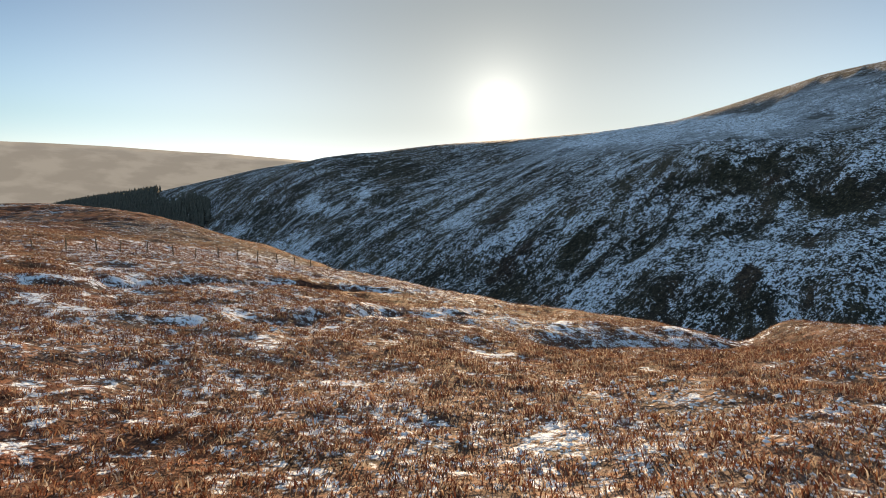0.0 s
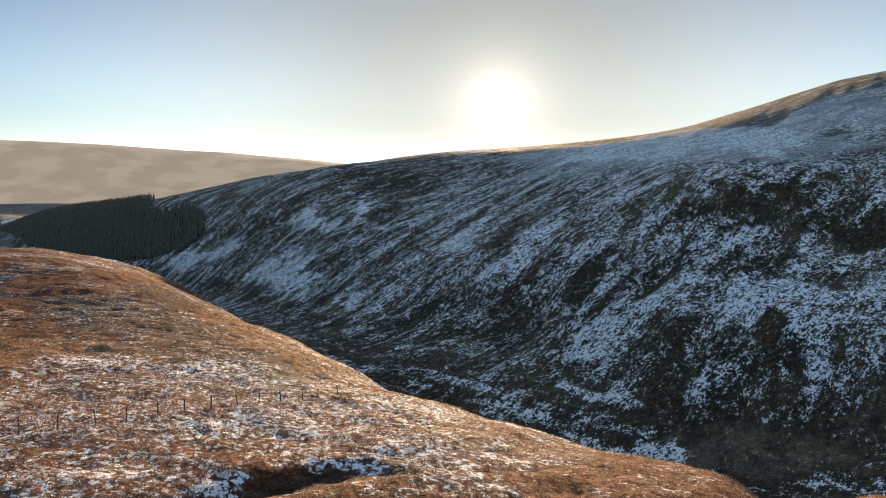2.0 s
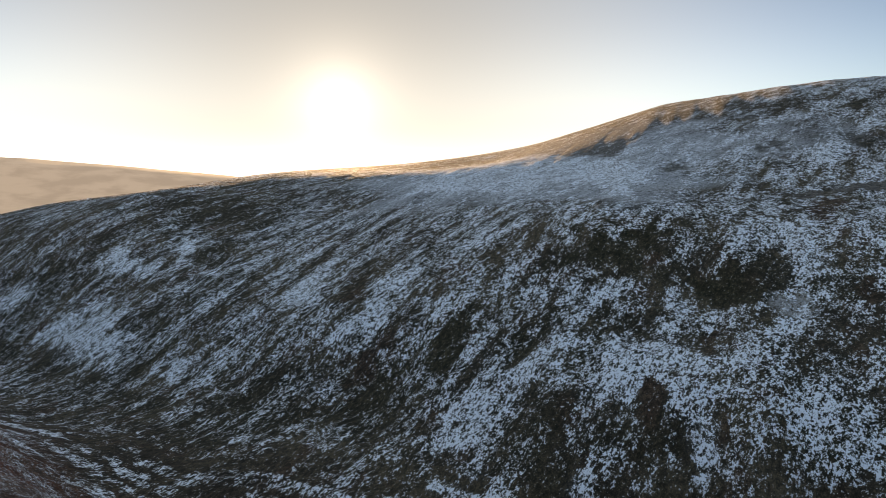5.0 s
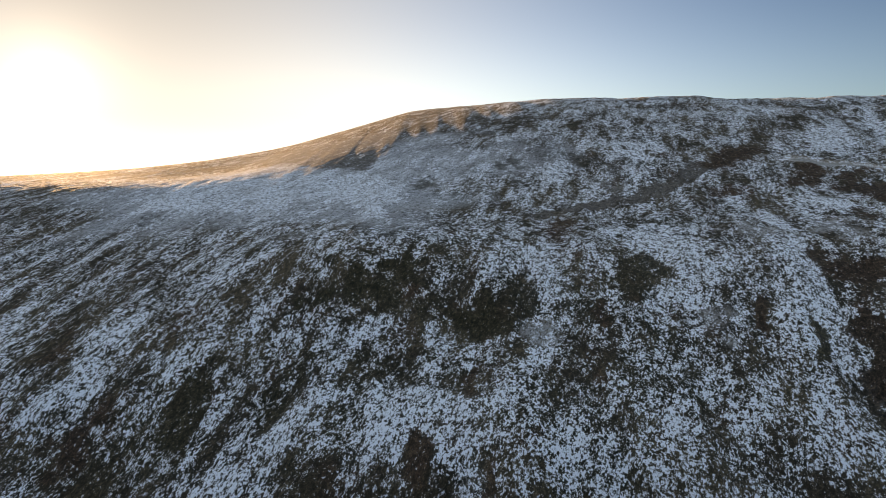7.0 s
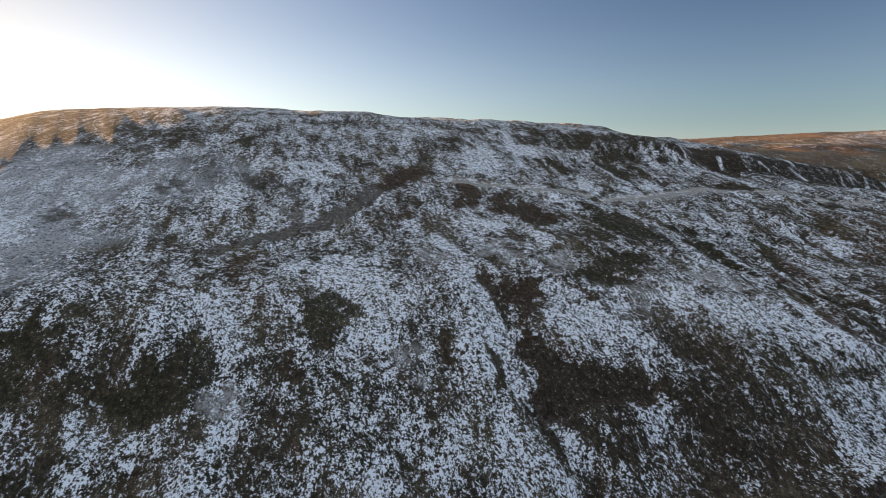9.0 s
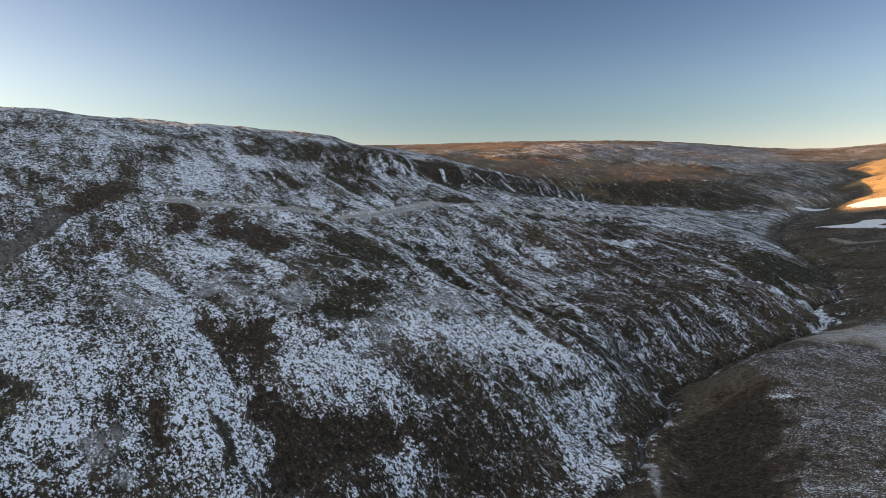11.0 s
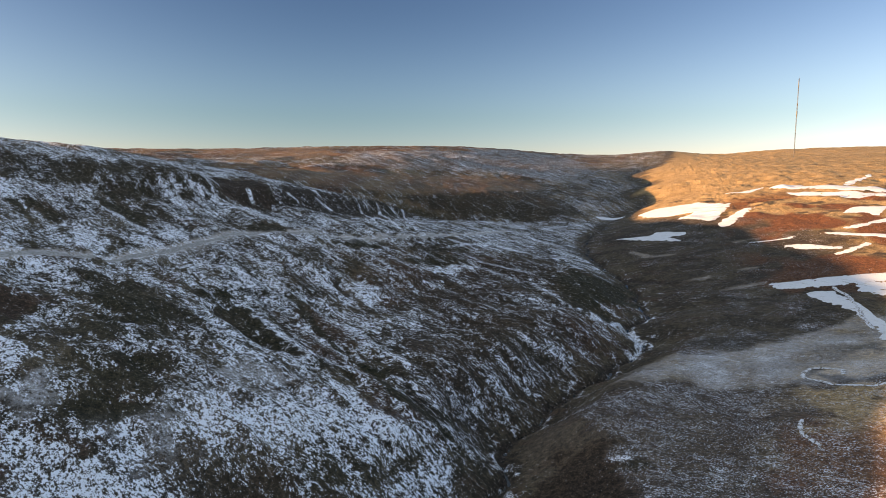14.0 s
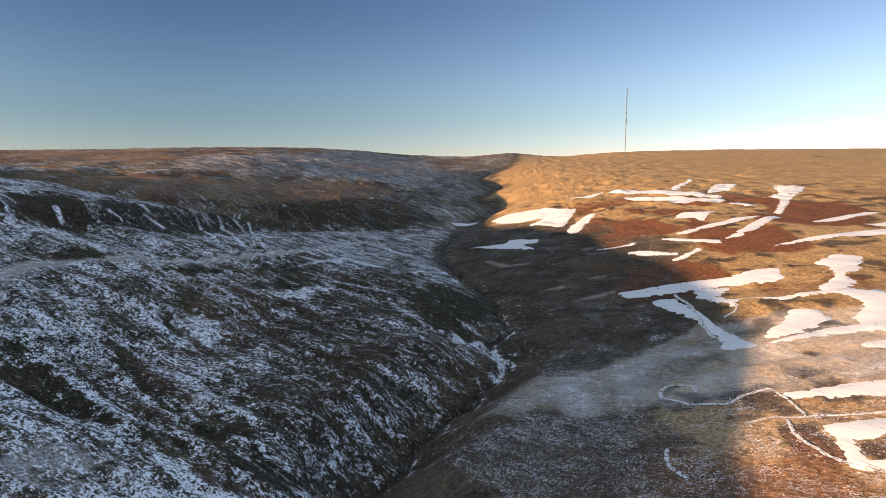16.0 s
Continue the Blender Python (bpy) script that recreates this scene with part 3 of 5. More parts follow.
def height(u, v, fine=True):
    """The height of the ground, for arrays of u and v."""
    u, v = np.asarray(u, float), np.asarray(v, float)
    shape = u.shape
    u, v = u.ravel(), v.ravel()
    n = v - bed(u)
    z = np.einsum("ik,kl,il->i", cubic(STATIONS, u), TABLE, cubic(OFFSETS, n))
    away = smooth(8, 40, abs(n))
    floor = cubic(STATIONS, u).dot(TABLE[:, OFFSETS.index(0)])
    flat = smooth(70, 140, u) * smooth(240, 195, u) * (n < 0)
    z = z + (floor + smooth(-16, -62, n) * (z - floor) - z) * flat
    # rills that run down the shaded side
    side = smooth(12, 45, n) * smooth(330, 180, n)
    bend = u - 0.3 * n + 6 * lumps(u / 60, v / 60, 3)
    rills = -abs(fractal(bend / 12, n / 45, 3, 5)) + 0.35
    z = z + (1.2 + 1.7 * smooth(120, 230, u) * smooth(640, 520, u)) * side * rills * smooth(-700, -300, u)
    top = smooth(220, 420, n)
    z = z + (0.12 + 2.08 * smooth(20, 200, u)) * top * fractal(u / 45, v / 45, 4, 11) * smooth(200, 420, n)
    z = z + (0.45 + 1.6 * smooth(600, 900, u)) * away * fractal(u / 22, v / 22, 4, 21) * smooth(-60, -140, n) * smooth(60, 200, u)
    for line, depth, wide in GULLIES:
        d, s = off_line(u, v, line)
        z = z - depth * np.exp(-((d / wide) ** 2)) * np.sin(np.pi * np.clip(0.12 + 0.76 * s, 0, 1))
    z = z + 3.4 * np.exp(-(((u + 11.5) / 5.0) ** 2) - ((v - 77) / 12) ** 2)
    z = z - 9.0 * np.exp(-(((u + 490) / np.where(u < -490, 110, 60)) ** 2) - ((v - 405) / 62) ** 2)
    for kind, wide, line in PAINT:
        if kind in SINK:
            close, inside, size = within(u, v, wide, line)
            edge = min(3.5, 0.45 * size)
            z[close] -= SINK[kind] * min(1, size / 4) * smooth(-edge, edge, inside)
    d, s = off_line(u, v, SIDE_VALLEY)
    z = z - 40 * np.exp(-((d / 48) ** 2)) * np.sin(np.pi * s) + 14 * np.exp(-(((u - 1080) / 170) ** 2) - ((n - 420) / 190) ** 2)
    d, s = off_line(u, v, BENCH)
    z = z - 0.9 * np.exp(-((d / 3.5) ** 2)) + 0.8 * np.exp(-(((d - 7) / 4) ** 2)) * (n > 0)
    d, s = off_line(u, v, SCARP)
    side = np.where(v > np.interp(u, [p[0] for p in SCARP], [p[1] for p in SCARP]), 1, -1)
    z = z + 1.6 * fractal((u - 0.35 * v) / 9, v / 50, 3, 97) * np.exp(-((d / 20) ** 2)) * smooth(300, 380, u) * smooth(740, 640, u)
    z = z + 8.0 * np.tanh(side * d / 9) * np.exp(-d / 45) * smooth(290, 380, u) * smooth(760, 640, u)
    w = v - beck(u)
    z = z - (0.2 + 0.8 * smooth(40, 130, u)) * (1.9 * np.exp(-((w / 2.4) ** 2)) + 0.7 * np.exp(-((w / 4.2) ** 2))) * smooth(950, 800, u)
    z = z - 9 * np.exp(-((n / 26) ** 2)) * smooth(820, 1050, u) * smooth(2600, 2000, u)
    if fine:
        z = z + (0.16 * fractal(u / 1.3, v / 1.3, 2, 31) + 0.22 * lumps(u / 4.5, v / 4.5, 37)) * (1 - 0.85 * smooth(280, 380, n) * smooth(90, 20, u))
    return z.reshape(shape)


def spread(*stops):
    """Grid lines from stops of (place, spacing): the spacing changes evenly between them."""
    out = [stops[0][0]]
    for (a, da), (b, db) in zip(stops, stops[1:]):
        while out[-1] < b:
            out.append(out[-1] + da + (db - da) * min(1, max(0, (out[-1] - a) / (b - a))))
    return np.array(out)


# ---- materials ----


def material(name):
    m = bpy.data.materials.new(name)
    m.use_nodes = True
    return m, m.node_tree.nodes, m.node_tree.links, m.node_tree.nodes["Principled BSDF"]


def link_in(links, socket, value):
    if isinstance(value, (int, float)):
        socket.default_value = value
    elif isinstance(value, tuple):
        socket.default_value = (*value, 1.0)[: len(socket.default_value)]
    else:
        links.new(value, socket)


def calc(nodes, links, op, a, b=0.0, c=0.0, clamp=False):
    node = nodes.new("ShaderNodeMath")
    node.operation, node.use_clamp = op, clamp
    for socket, value in zip(node.inputs, (a, b, c)):
        link_in(links, socket, value)
    return node.outputs[0]


def blend(nodes, links, fac, a, b):
    node = nodes.new("ShaderNodeMix")
    node.data_type = "RGBA"
    link_in(links, node.inputs["Factor"], fac)
    link_in(links, node.inputs["A"], a)
    link_in(links, node.inputs["B"], b)
    return node.outputs["Result"]


def ramp(nodes, links, value, a, b):
    node = nodes.new("ShaderNodeMapRange")
    node.interpolation_type = "SMOOTHSTEP"
    link_in(links, node.inputs["Value"], value)
    link_in(links, node.inputs["From Min"], a)
    link_in(links, node.inputs["From Max"], b)
    return node.outputs["Result"]


def grain(nodes, links, vector, scale, detail=3.0, rough=0.55):
    node = nodes.new("ShaderNodeTexNoise")
    links.new(vector, node.inputs["Vector"])
    node.inputs["Scale"].default_value, node.inputs["Detail"].default_value = scale, detail
    node.inputs["Roughness"].default_value = rough
    return node.outputs["Fac"]


def stretched(nodes, links, turn, scale):
    """Places turned about z, then scaled along the turned axes: a small scale draws the pattern out that way."""
    at = nodes.new("ShaderNodeTexCoord")
    node = nodes.new("ShaderNodeMapping")
    node.vector_type = "TEXTURE"
    node.inputs["Rotation"].default_value = (0, 0, radians(turn))
    node.inputs["Scale"].default_value = tuple(1 / k for k in scale)
    links.new(at.outputs["Object"], node.inputs["Vector"])
    return node.outputs["Vector"]


def mask(nodes, name):
    node = nodes.new("ShaderNodeAttribute")
    node.attribute_name = name
    return node.outputs["Fac"]


def ground_material():
    m, nodes, links, bsdf = material("moorland_ground")
    even = stretched(nodes, links, 36.87, (1, 1, 1))
    downhill = stretched(nodes, links, -36.87 - 17, (1.0, 0.6, 0.7))
    fine, clump = grain(nodes, links, even, 2.6, 3), grain(nodes, links, downhill, 1.3, 4, 0.65)
    broad, patch = grain(nodes, links, downhill, 0.09, 4, 0.6), grain(nodes, links, even, 0.035, 5, 0.6)
    heath = blend(nodes, links, ramp(nodes, links, patch, 0.4, 0.62), (0.066, 0.048, 0.034), (0.118, 0.087, 0.058))
    heath = blend(nodes, links, ramp(nodes, links, broad, 0.5, 0.68), heath, (0.105, 0.062, 0.042))
    rust = blend(nodes, links, ramp(nodes, links, clump, 0.38, 0.64), (0.105, 0.033, 0.018), (0.21, 0.070, 0.036))
    rust = blend(nodes, links, ramp(nodes, links, broad, 0.48, 0.66), rust, (0.14, 0.056, 0.034))
    straw = blend(nodes, links, ramp(nodes, links, clump, 0.36, 0.66), (0.42, 0.25, 0.122), (0.60, 0.385, 0.20))
    sward = grain(nodes, links, stretched(nodes, links, -36.87, (0.5, 1.0, 0.7)), 0.06, 6, 0.68)
    straw = blend(nodes, links, ramp(nodes, links, sward, 0.42, 0.6), straw, (0.37, 0.225, 0.11))
    peat = blend(nodes, links, ramp(nodes, links, clump, 0.4, 0.65), (0.030, 0.020, 0.016), (0.078, 0.052, 0.040))
    red = blend(nodes, links, ramp(nodes, links, clump, 0.38, 0.64), (0.17, 0.055, 0.026), (0.25, 0.10, 0.048))
    green = blend(nodes, links, ramp(nodes, links, clump, 0.4, 0.6), (0.029, 0.024, 0.014), (0.060, 0.048, 0.028))
    colour = blend(nodes, links, mask(nodes, "rust"), heath, rust)
    colour = blend(nodes, links, mask(nodes, "straw"), colour, straw)
    colour = blend(nodes, links, mask(nodes, "red"), colour, red)
    colour = blend(nodes, links, mask(nodes, "peat"), colour, peat)
    colour = blend(nodes, links, mask(nodes, "green"), colour, green)
    tuft, tussock = grain(nodes, links, downhill, 1.6, 5, 0.72), grain(nodes, links, downhill, 0.66, 5, 0.72)
    colour = blend(nodes, links, ramp(nodes, links, tussock, 0.36, 0.64), calc_colour(nodes, links, colour, 0.55), calc_colour(nodes, links, colour, 1.38))
    colour = blend(nodes, links, ramp(nodes, links, fine, 0.35, 0.75), calc_colour(nodes, links, colour, 0.6), calc_colour(nodes, links, colour, 1.45))
    # dusting of snow between the tussocks
    lying = calc(nodes, links, "MULTIPLY_ADD", tuft, 0.50, calc(nodes, links, "MULTIPLY", fine, 0.10))
    lying = calc(nodes, links, "MULTIPLY_ADD", tussock, 0.40, lying)
    blades = calc(nodes, links, "MULTIPLY_ADD", grain(nodes, links, even, 1.7, 5, 0.72), 0.64, calc(nodes, links, "MULTIPLY", grain(nodes, links, even, 8.0, 2), 0.18))
    blades = calc(nodes, links, "MULTIPLY_ADD", grain(nodes, links, even, 0.7, 4, 0.7), 0.18, blades)
    kind = nodes.new("ShaderNodeMix")
    link_in(links, kind.inputs["Factor"], mask(nodes, "tufty"))
    links.new(lying, kind.inputs["A"])
    links.new(blades, kind.inputs["B"])
    lying = calc(nodes, links, "MULTIPLY_ADD", kind.outputs["Result"], 1.8, -0.4)
    mid = grain(nodes, links, downhill, 0.32, 3, 0.6)
    depth = calc(nodes, links, "MULTIPLY_ADD", broad, 0.9, calc(nodes, links, "ADD", mask(nodes, "snow"), -0.45))
    still = nodes.new("ShaderNodeMix")
    link_in(links, still.inputs["Factor"], calc(nodes, links, "MULTIPLY", mask(nodes, "tufty"), 0.7))
    links.new(mid, still.inputs["A"])
    still.inputs["B"].default_value = 0.5
    mid = still.outputs["Result"]
    combed = stretched(nodes, links, -36.87 - 19, (1.0, 0.2, 0.3))
    runnel = grain(nodes, links, combed, 0.17, 4, 0.62)
    calm = nodes.new("ShaderNodeMix")
    link_in(links, calm.inputs["Factor"], mask(nodes, "tufty"))
    links.new(runnel, calm.inputs["A"])
    calm.inputs["B"].default_value = 0.5
    runnel = calm.outputs["Result"]
    depth = calc(nodes, links, "MULTIPLY_ADD", runnel, 1.7, calc(nodes, links, "ADD", depth, -0.85))
    depth = calc(nodes, links, "MULTIPLY_ADD", mid, 1.2, calc(nodes, links, "ADD", depth, -0.6), clamp=True)
    bare = calc(nodes, links, "MULTIPLY_ADD", depth, calc(nodes, links, "MULTIPLY_ADD", depth, 0.16, -0.36), 0.66)
    snow = ramp(nodes, links, calc(nodes, links, "SUBTRACT", lying, bare), -0.02, 0.05)
    thin = calc(nodes, links, "MULTIPLY", mask(nodes, "frost"), ramp(nodes, links, lying, 0.34, 0.52))
    snow = calc(nodes, links, "MAXIMUM", snow, thin)
    thick = calc(nodes, links, "MULTIPLY_ADD", tuft, 0.8, calc(nodes, links, "MULTIPLY_ADD", depth, 0.55, -0.22))
    # the blue that shade gives to snow is put into its colour
    white = blend(nodes, links, ramp(nodes, links, thick, 0.32, 0.56), (0.60, 0.63, 0.69), (0.84, 0.89, 0.975))
    colour = blend(nodes, links, snow, colour, white)
    links.new(colour, bsdf.inputs["Base Color"])
    bsdf.inputs["Roughness"].default_value = 0.9
    bsdf.inputs["Specular IOR Level"].default_value = 0.15
    bump = nodes.new("ShaderNodeBump")
    bump.inputs["Strength"].default_value, bump.inputs["Distance"].default_value = 0.9, 0.35
    rise = calc(nodes, links, "MULTIPLY_ADD", tussock, 1.6, calc(nodes, links, "MULTIPLY_ADD", fine, 0.5, clump))
    links.new(rise, bump.inputs["Height"])
    links.new(bump.outputs["Normal"], bsdf.inputs["Normal"])
    return m


def calc_colour(nodes, links, colour, factor):
    node = nodes.new("ShaderNodeVectorMath")
    node.operation = "SCALE"
    links.new(colour, node.inputs[0])
    node.inputs["Scale"].default_value = factor
    return node.outputs[0]


def plain_material(name, a, b, scale, rough=0.8, spec=0.3, height_of=0.02):
    """Two tones mixed by noise, with a little relief."""
    m, nodes, links, bsdf = material(name)
    even = stretched(nodes, links, 0, (1, 1, 1))
    tone = grain(nodes, links, even, scale, 5)
    links.new(blend(nodes, links, ramp(nodes, links, tone, 0.35, 0.65), a, b), bsdf.inputs["Base Color"])
    bsdf.inputs["Roughness"].default_value, bsdf.inputs["Specular IOR Level"].default_value = rough, spec
    bump = nodes.new("ShaderNodeBump")
    bump.inputs["Strength"].default_value, bump.inputs["Distance"].default_value = 0.6, height_of
    links.new(tone, bump.inputs["Height"])
    links.new(bump.outputs["Normal"], bsdf.inputs["Normal"])
    return m


def island_material(name, tones, rough=0.75, through_light=0.0):
    """Each separate leaf or blade takes a tone of its own."""
    m, nodes, links, bsdf = material(name)
    geo = nodes.new("ShaderNodeNewGeometry")
    node = nodes.new("ShaderNodeValToRGB")
    node.color_ramp.interpolation = "LINEAR"
    while len(node.color_ramp.elements) < len(tones):
        node.color_ramp.elements.new(0.5)
    for k, (element, tone) in enumerate(zip(node.color_ramp.elements, tones)):
        element.position, element.color = k / (len(tones) - 1), (*tone, 1)
    links.new(geo.outputs["Random Per Island"], node.inputs["Fac"])
    links.new(node.outputs["Color"], bsdf.inputs["Base Color"])
    bsdf.inputs["Roughness"].default_value, bsdf.inputs["Specular IOR Level"].default_value = rough, 0.2
    if through_light:
        glow, both = nodes.new("ShaderNodeBsdfTranslucent"), nodes.new("ShaderNodeMixShader")
        links.new(node.outputs["Color"], glow.inputs["Color"])
        both.inputs["Fac"].default_value = through_light
        links.new(bsdf.outputs[0], both.inputs[1])
        links.new(glow.outputs[0], both.inputs[2])
        links.new(both.outputs[0], nodes["Material Output"].inputs["Surface"])
    return m


GROUND = ground_material()
SNOW = plain_material("wind_packed_snow", (0.74, 0.77, 0.83), (0.84, 0.85, 0.87), 0.4, 0.65, 0.3, 0.25)


def striped_snow():
    """Thin snow over mown heather, with the mower's lines showing through."""
    m, nodes, links, bsdf = material("snow_on_mown_heather")
    lines = grain(nodes, links, stretched(nodes, links, 0, (0.05, 1.0, 0.6)), 0.9, 4, 0.6)
    specks = grain(nodes, links, stretched(nodes, links, 0, (1, 1, 1)), 1.3, 4, 0.65)
    bare = calc(nodes, links, "MULTIPLY_ADD", lines, 0.65, calc(nodes, links, "MULTIPLY", specks, 0.35))
    tone = blend(nodes, links, ramp(nodes, links, specks, 0.35, 0.65), (0.66, 0.67, 0.71), (0.76, 0.76, 0.78))
    links.new(blend(nodes, links, ramp(nodes, links, bare, 0.56, 0.66), tone, (0.30, 0.24, 0.19)), bsdf.inputs["Base Color"])
    bsdf.inputs["Roughness"].default_value, bsdf.inputs["Specular IOR Level"].default_value = 0.7, 0.25
    bump = nodes.new("ShaderNodeBump")
    bump.inputs["Strength"].default_value, bump.inputs["Distance"].default_value = 0.5, 0.2
    links.new(lines, bump.inputs["Height"])
    links.new(bump.outputs["Normal"], bsdf.inputs["Normal"])
    return m


STRIPED = striped_snow()
TRAIL, _n, _l, _b = material("snow_in_wheel_ruts")
_specks = grain(_n, _l, stretched(_n, _l, 0, (1, 1, 1)), 1.1, 4, 0.7)
_l.new(blend(_n, _l, ramp(_n, _l, _specks, 0.50, 0.58), (0.70, 0.71, 0.75), (0.17, 0.125, 0.085)), _b.inputs["Base Color"])
_b.inputs["Roughness"].default_value = 0.8
WOOD = plain_material("weathered_wood", (0.10, 0.075, 0.055), (0.19, 0.15, 0.11), 9.0, 0.85, 0.2, 0.01)
STEEL = plain_material("painted_steel", (0.07, 0.07, 0.075), (0.12, 0.12, 0.12), 0.3, 0.6, 0.4, 0.01)
GRAVEL = plain_material("frosty_gravel", (0.26, 0.245, 0.23), (0.42, 0.41, 0.41), 0.9, 0.9, 0.2, 0.08)
WATER, _n, _l, _b = material("peaty_water")
_b.inputs["Base Color"].default_value = (0.025, 0.020, 0.016, 1)
_b.inputs["Roughness"].default_value = 0.12
GRASS = island_material("dead_moor_grass", ((0.070, 0.026, 0.018), (0.12, 0.042, 0.027), (0.16, 0.056, 0.034), (0.22, 0.085, 0.050), (0.42, 0.25, 0.15), (0.74, 0.64, 0.52)), 0.7, 0.32)
# spruce tones lifted and browned, with haze before the wood put into them
NEEDLES = island_material("dark_spruce", ((0.085, 0.076, 0.058), (0.110, 0.098, 0.076), (0.130, 0.116, 0.092)))

# ---- ground ----
GRID_U = spread((-4600, 120), (-1400, 40), (-600, 6), (-300, 2.2), (-130, 1.2), (-100, 0.75), (25, 0.75), (60, 1.4), (480, 2.0), (900, 6), (1600, 18), (4600, 120))
GRID_V = spread((-4600, 140), (-900, 30), (-300, 6), (-60, 2.0), (5, 0.75), (95, 0.75), (130, 1.3), (330, 1.5), (460, 2.5), (700, 8), (1500, 30), (4600, 120))


def mesh_of(name, verts, faces):
    """A mesh from arrays of places and of faces that all have the same number of corners."""
    verts, faces = np.asarray(verts, np.float32), np.asarray(faces, np.int32)
    mesh = bpy.data.meshes.new(name)
    corners = faces.shape[1]
    mesh.vertices.add(len(verts))
    mesh.vertices.foreach_set("co", verts.ravel())
    mesh.loops.add(faces.size)
    mesh.loops.foreach_set("vertex_index", faces.ravel())
    mesh.polygons.add(len(faces))
    mesh.polygons.foreach_set("loop_start", np.arange(0, faces.size, corners, dtype=np.int32))
    mesh.polygons.foreach_set("loop_total", np.full(len(faces), corners, np.int32))
    mesh.update(calc_edges=True)
    return mesh


def part(name, bm, mat, parent, label=""):
    mesh = bpy.data.meshes.new(name)
    bm.to_mesh(mesh)
    bm.free()
    mesh.materials.append(mat)
    ob = new(name, mesh)
    ob.parent = parent
    return tagged(ob, label)


# what each kind of cover sets: weights for the ground's material
KINDS = dict(
    white=dict(snow=1.0, peat=0.1, green=0.0, frost=0.1),
    dark=dict(snow=0.06, green=0.7, peat=0.4, red=0.0, frost=0.0),
    green=dict(snow=-0.22, green=1.0, red=0.0, frost=0.0),
    brown=dict(snow=-0.12, red=0.25, peat=0.65, green=0.0, frost=0.0),
    deep=dict(snow=-0.40, red=0.2, peat=0.85, green=0.1, frost=0.0),
    black=dict(snow=-0.7, green=0.8, peat=0.6, red=0.0, frost=0.0),
    crag=dict(snow=0.08, peat=0.95, green=0.2, frost=0.0),
    mud=dict(snow=-0.7, peat=0.1, straw=0.16, frost=0.04, green=0.15, red=0.05),
    heath=dict(snow=0.28, red=0.3, peat=0.4, green=0.0),
    grey=dict(snow=0.36, frost=0.42, green=0.15, straw=0.2),
    # ridge top: darkened with peat and green to dull the sunlight on it
    straw=dict(snow=0.12, straw=0.04, frost=0.14, peat=0.4, green=0.15),
    pale=dict(straw=0.45, peat=0.2, frost=0.2),
    # orange of low sun on the far hill, put into rust and straw
    ember=dict(rust=0.7, straw=0.25, snow=0.08, frost=0.08, green=0.0, peat=0.0, red=0.0),
    ashen=dict(rust=0.15, straw=0.05, snow=0.40, frost=0.12, peat=0.35, green=0.0),
    cleft=dict(rust=0.0, straw=0.0, snow=-0.05, frost=0.0, peat=0.7, green=0.4),
    golden=dict(snow=0.16, straw=0.26, peat=0.0),
    moss=dict(snow=0.16, peat=0.8, straw=0.0),
    flecked=dict(snow=0.46, straw=0.08),
    sodden=dict(snow=0.20, peat=0.55, red=0.1, green=0.15, frost=0.0),
    dusted=dict(snow=0.66, peat=0.4, green=0.1, frost=0.0),
    sheet=dict(snow=0.72, frost=0.7, green=0.0, peat=0.1),
    track=dict(snow=-0.1, peat=0.45, straw=0.12, green=0.1, frost=0.12),
)

SHARE = dict(dark=0.68, green=0.72, ember=0.45, ashen=0.55, cleft=0.75, golden=0.8, moss=0.85, sodden=0.75, sheet=0.85)


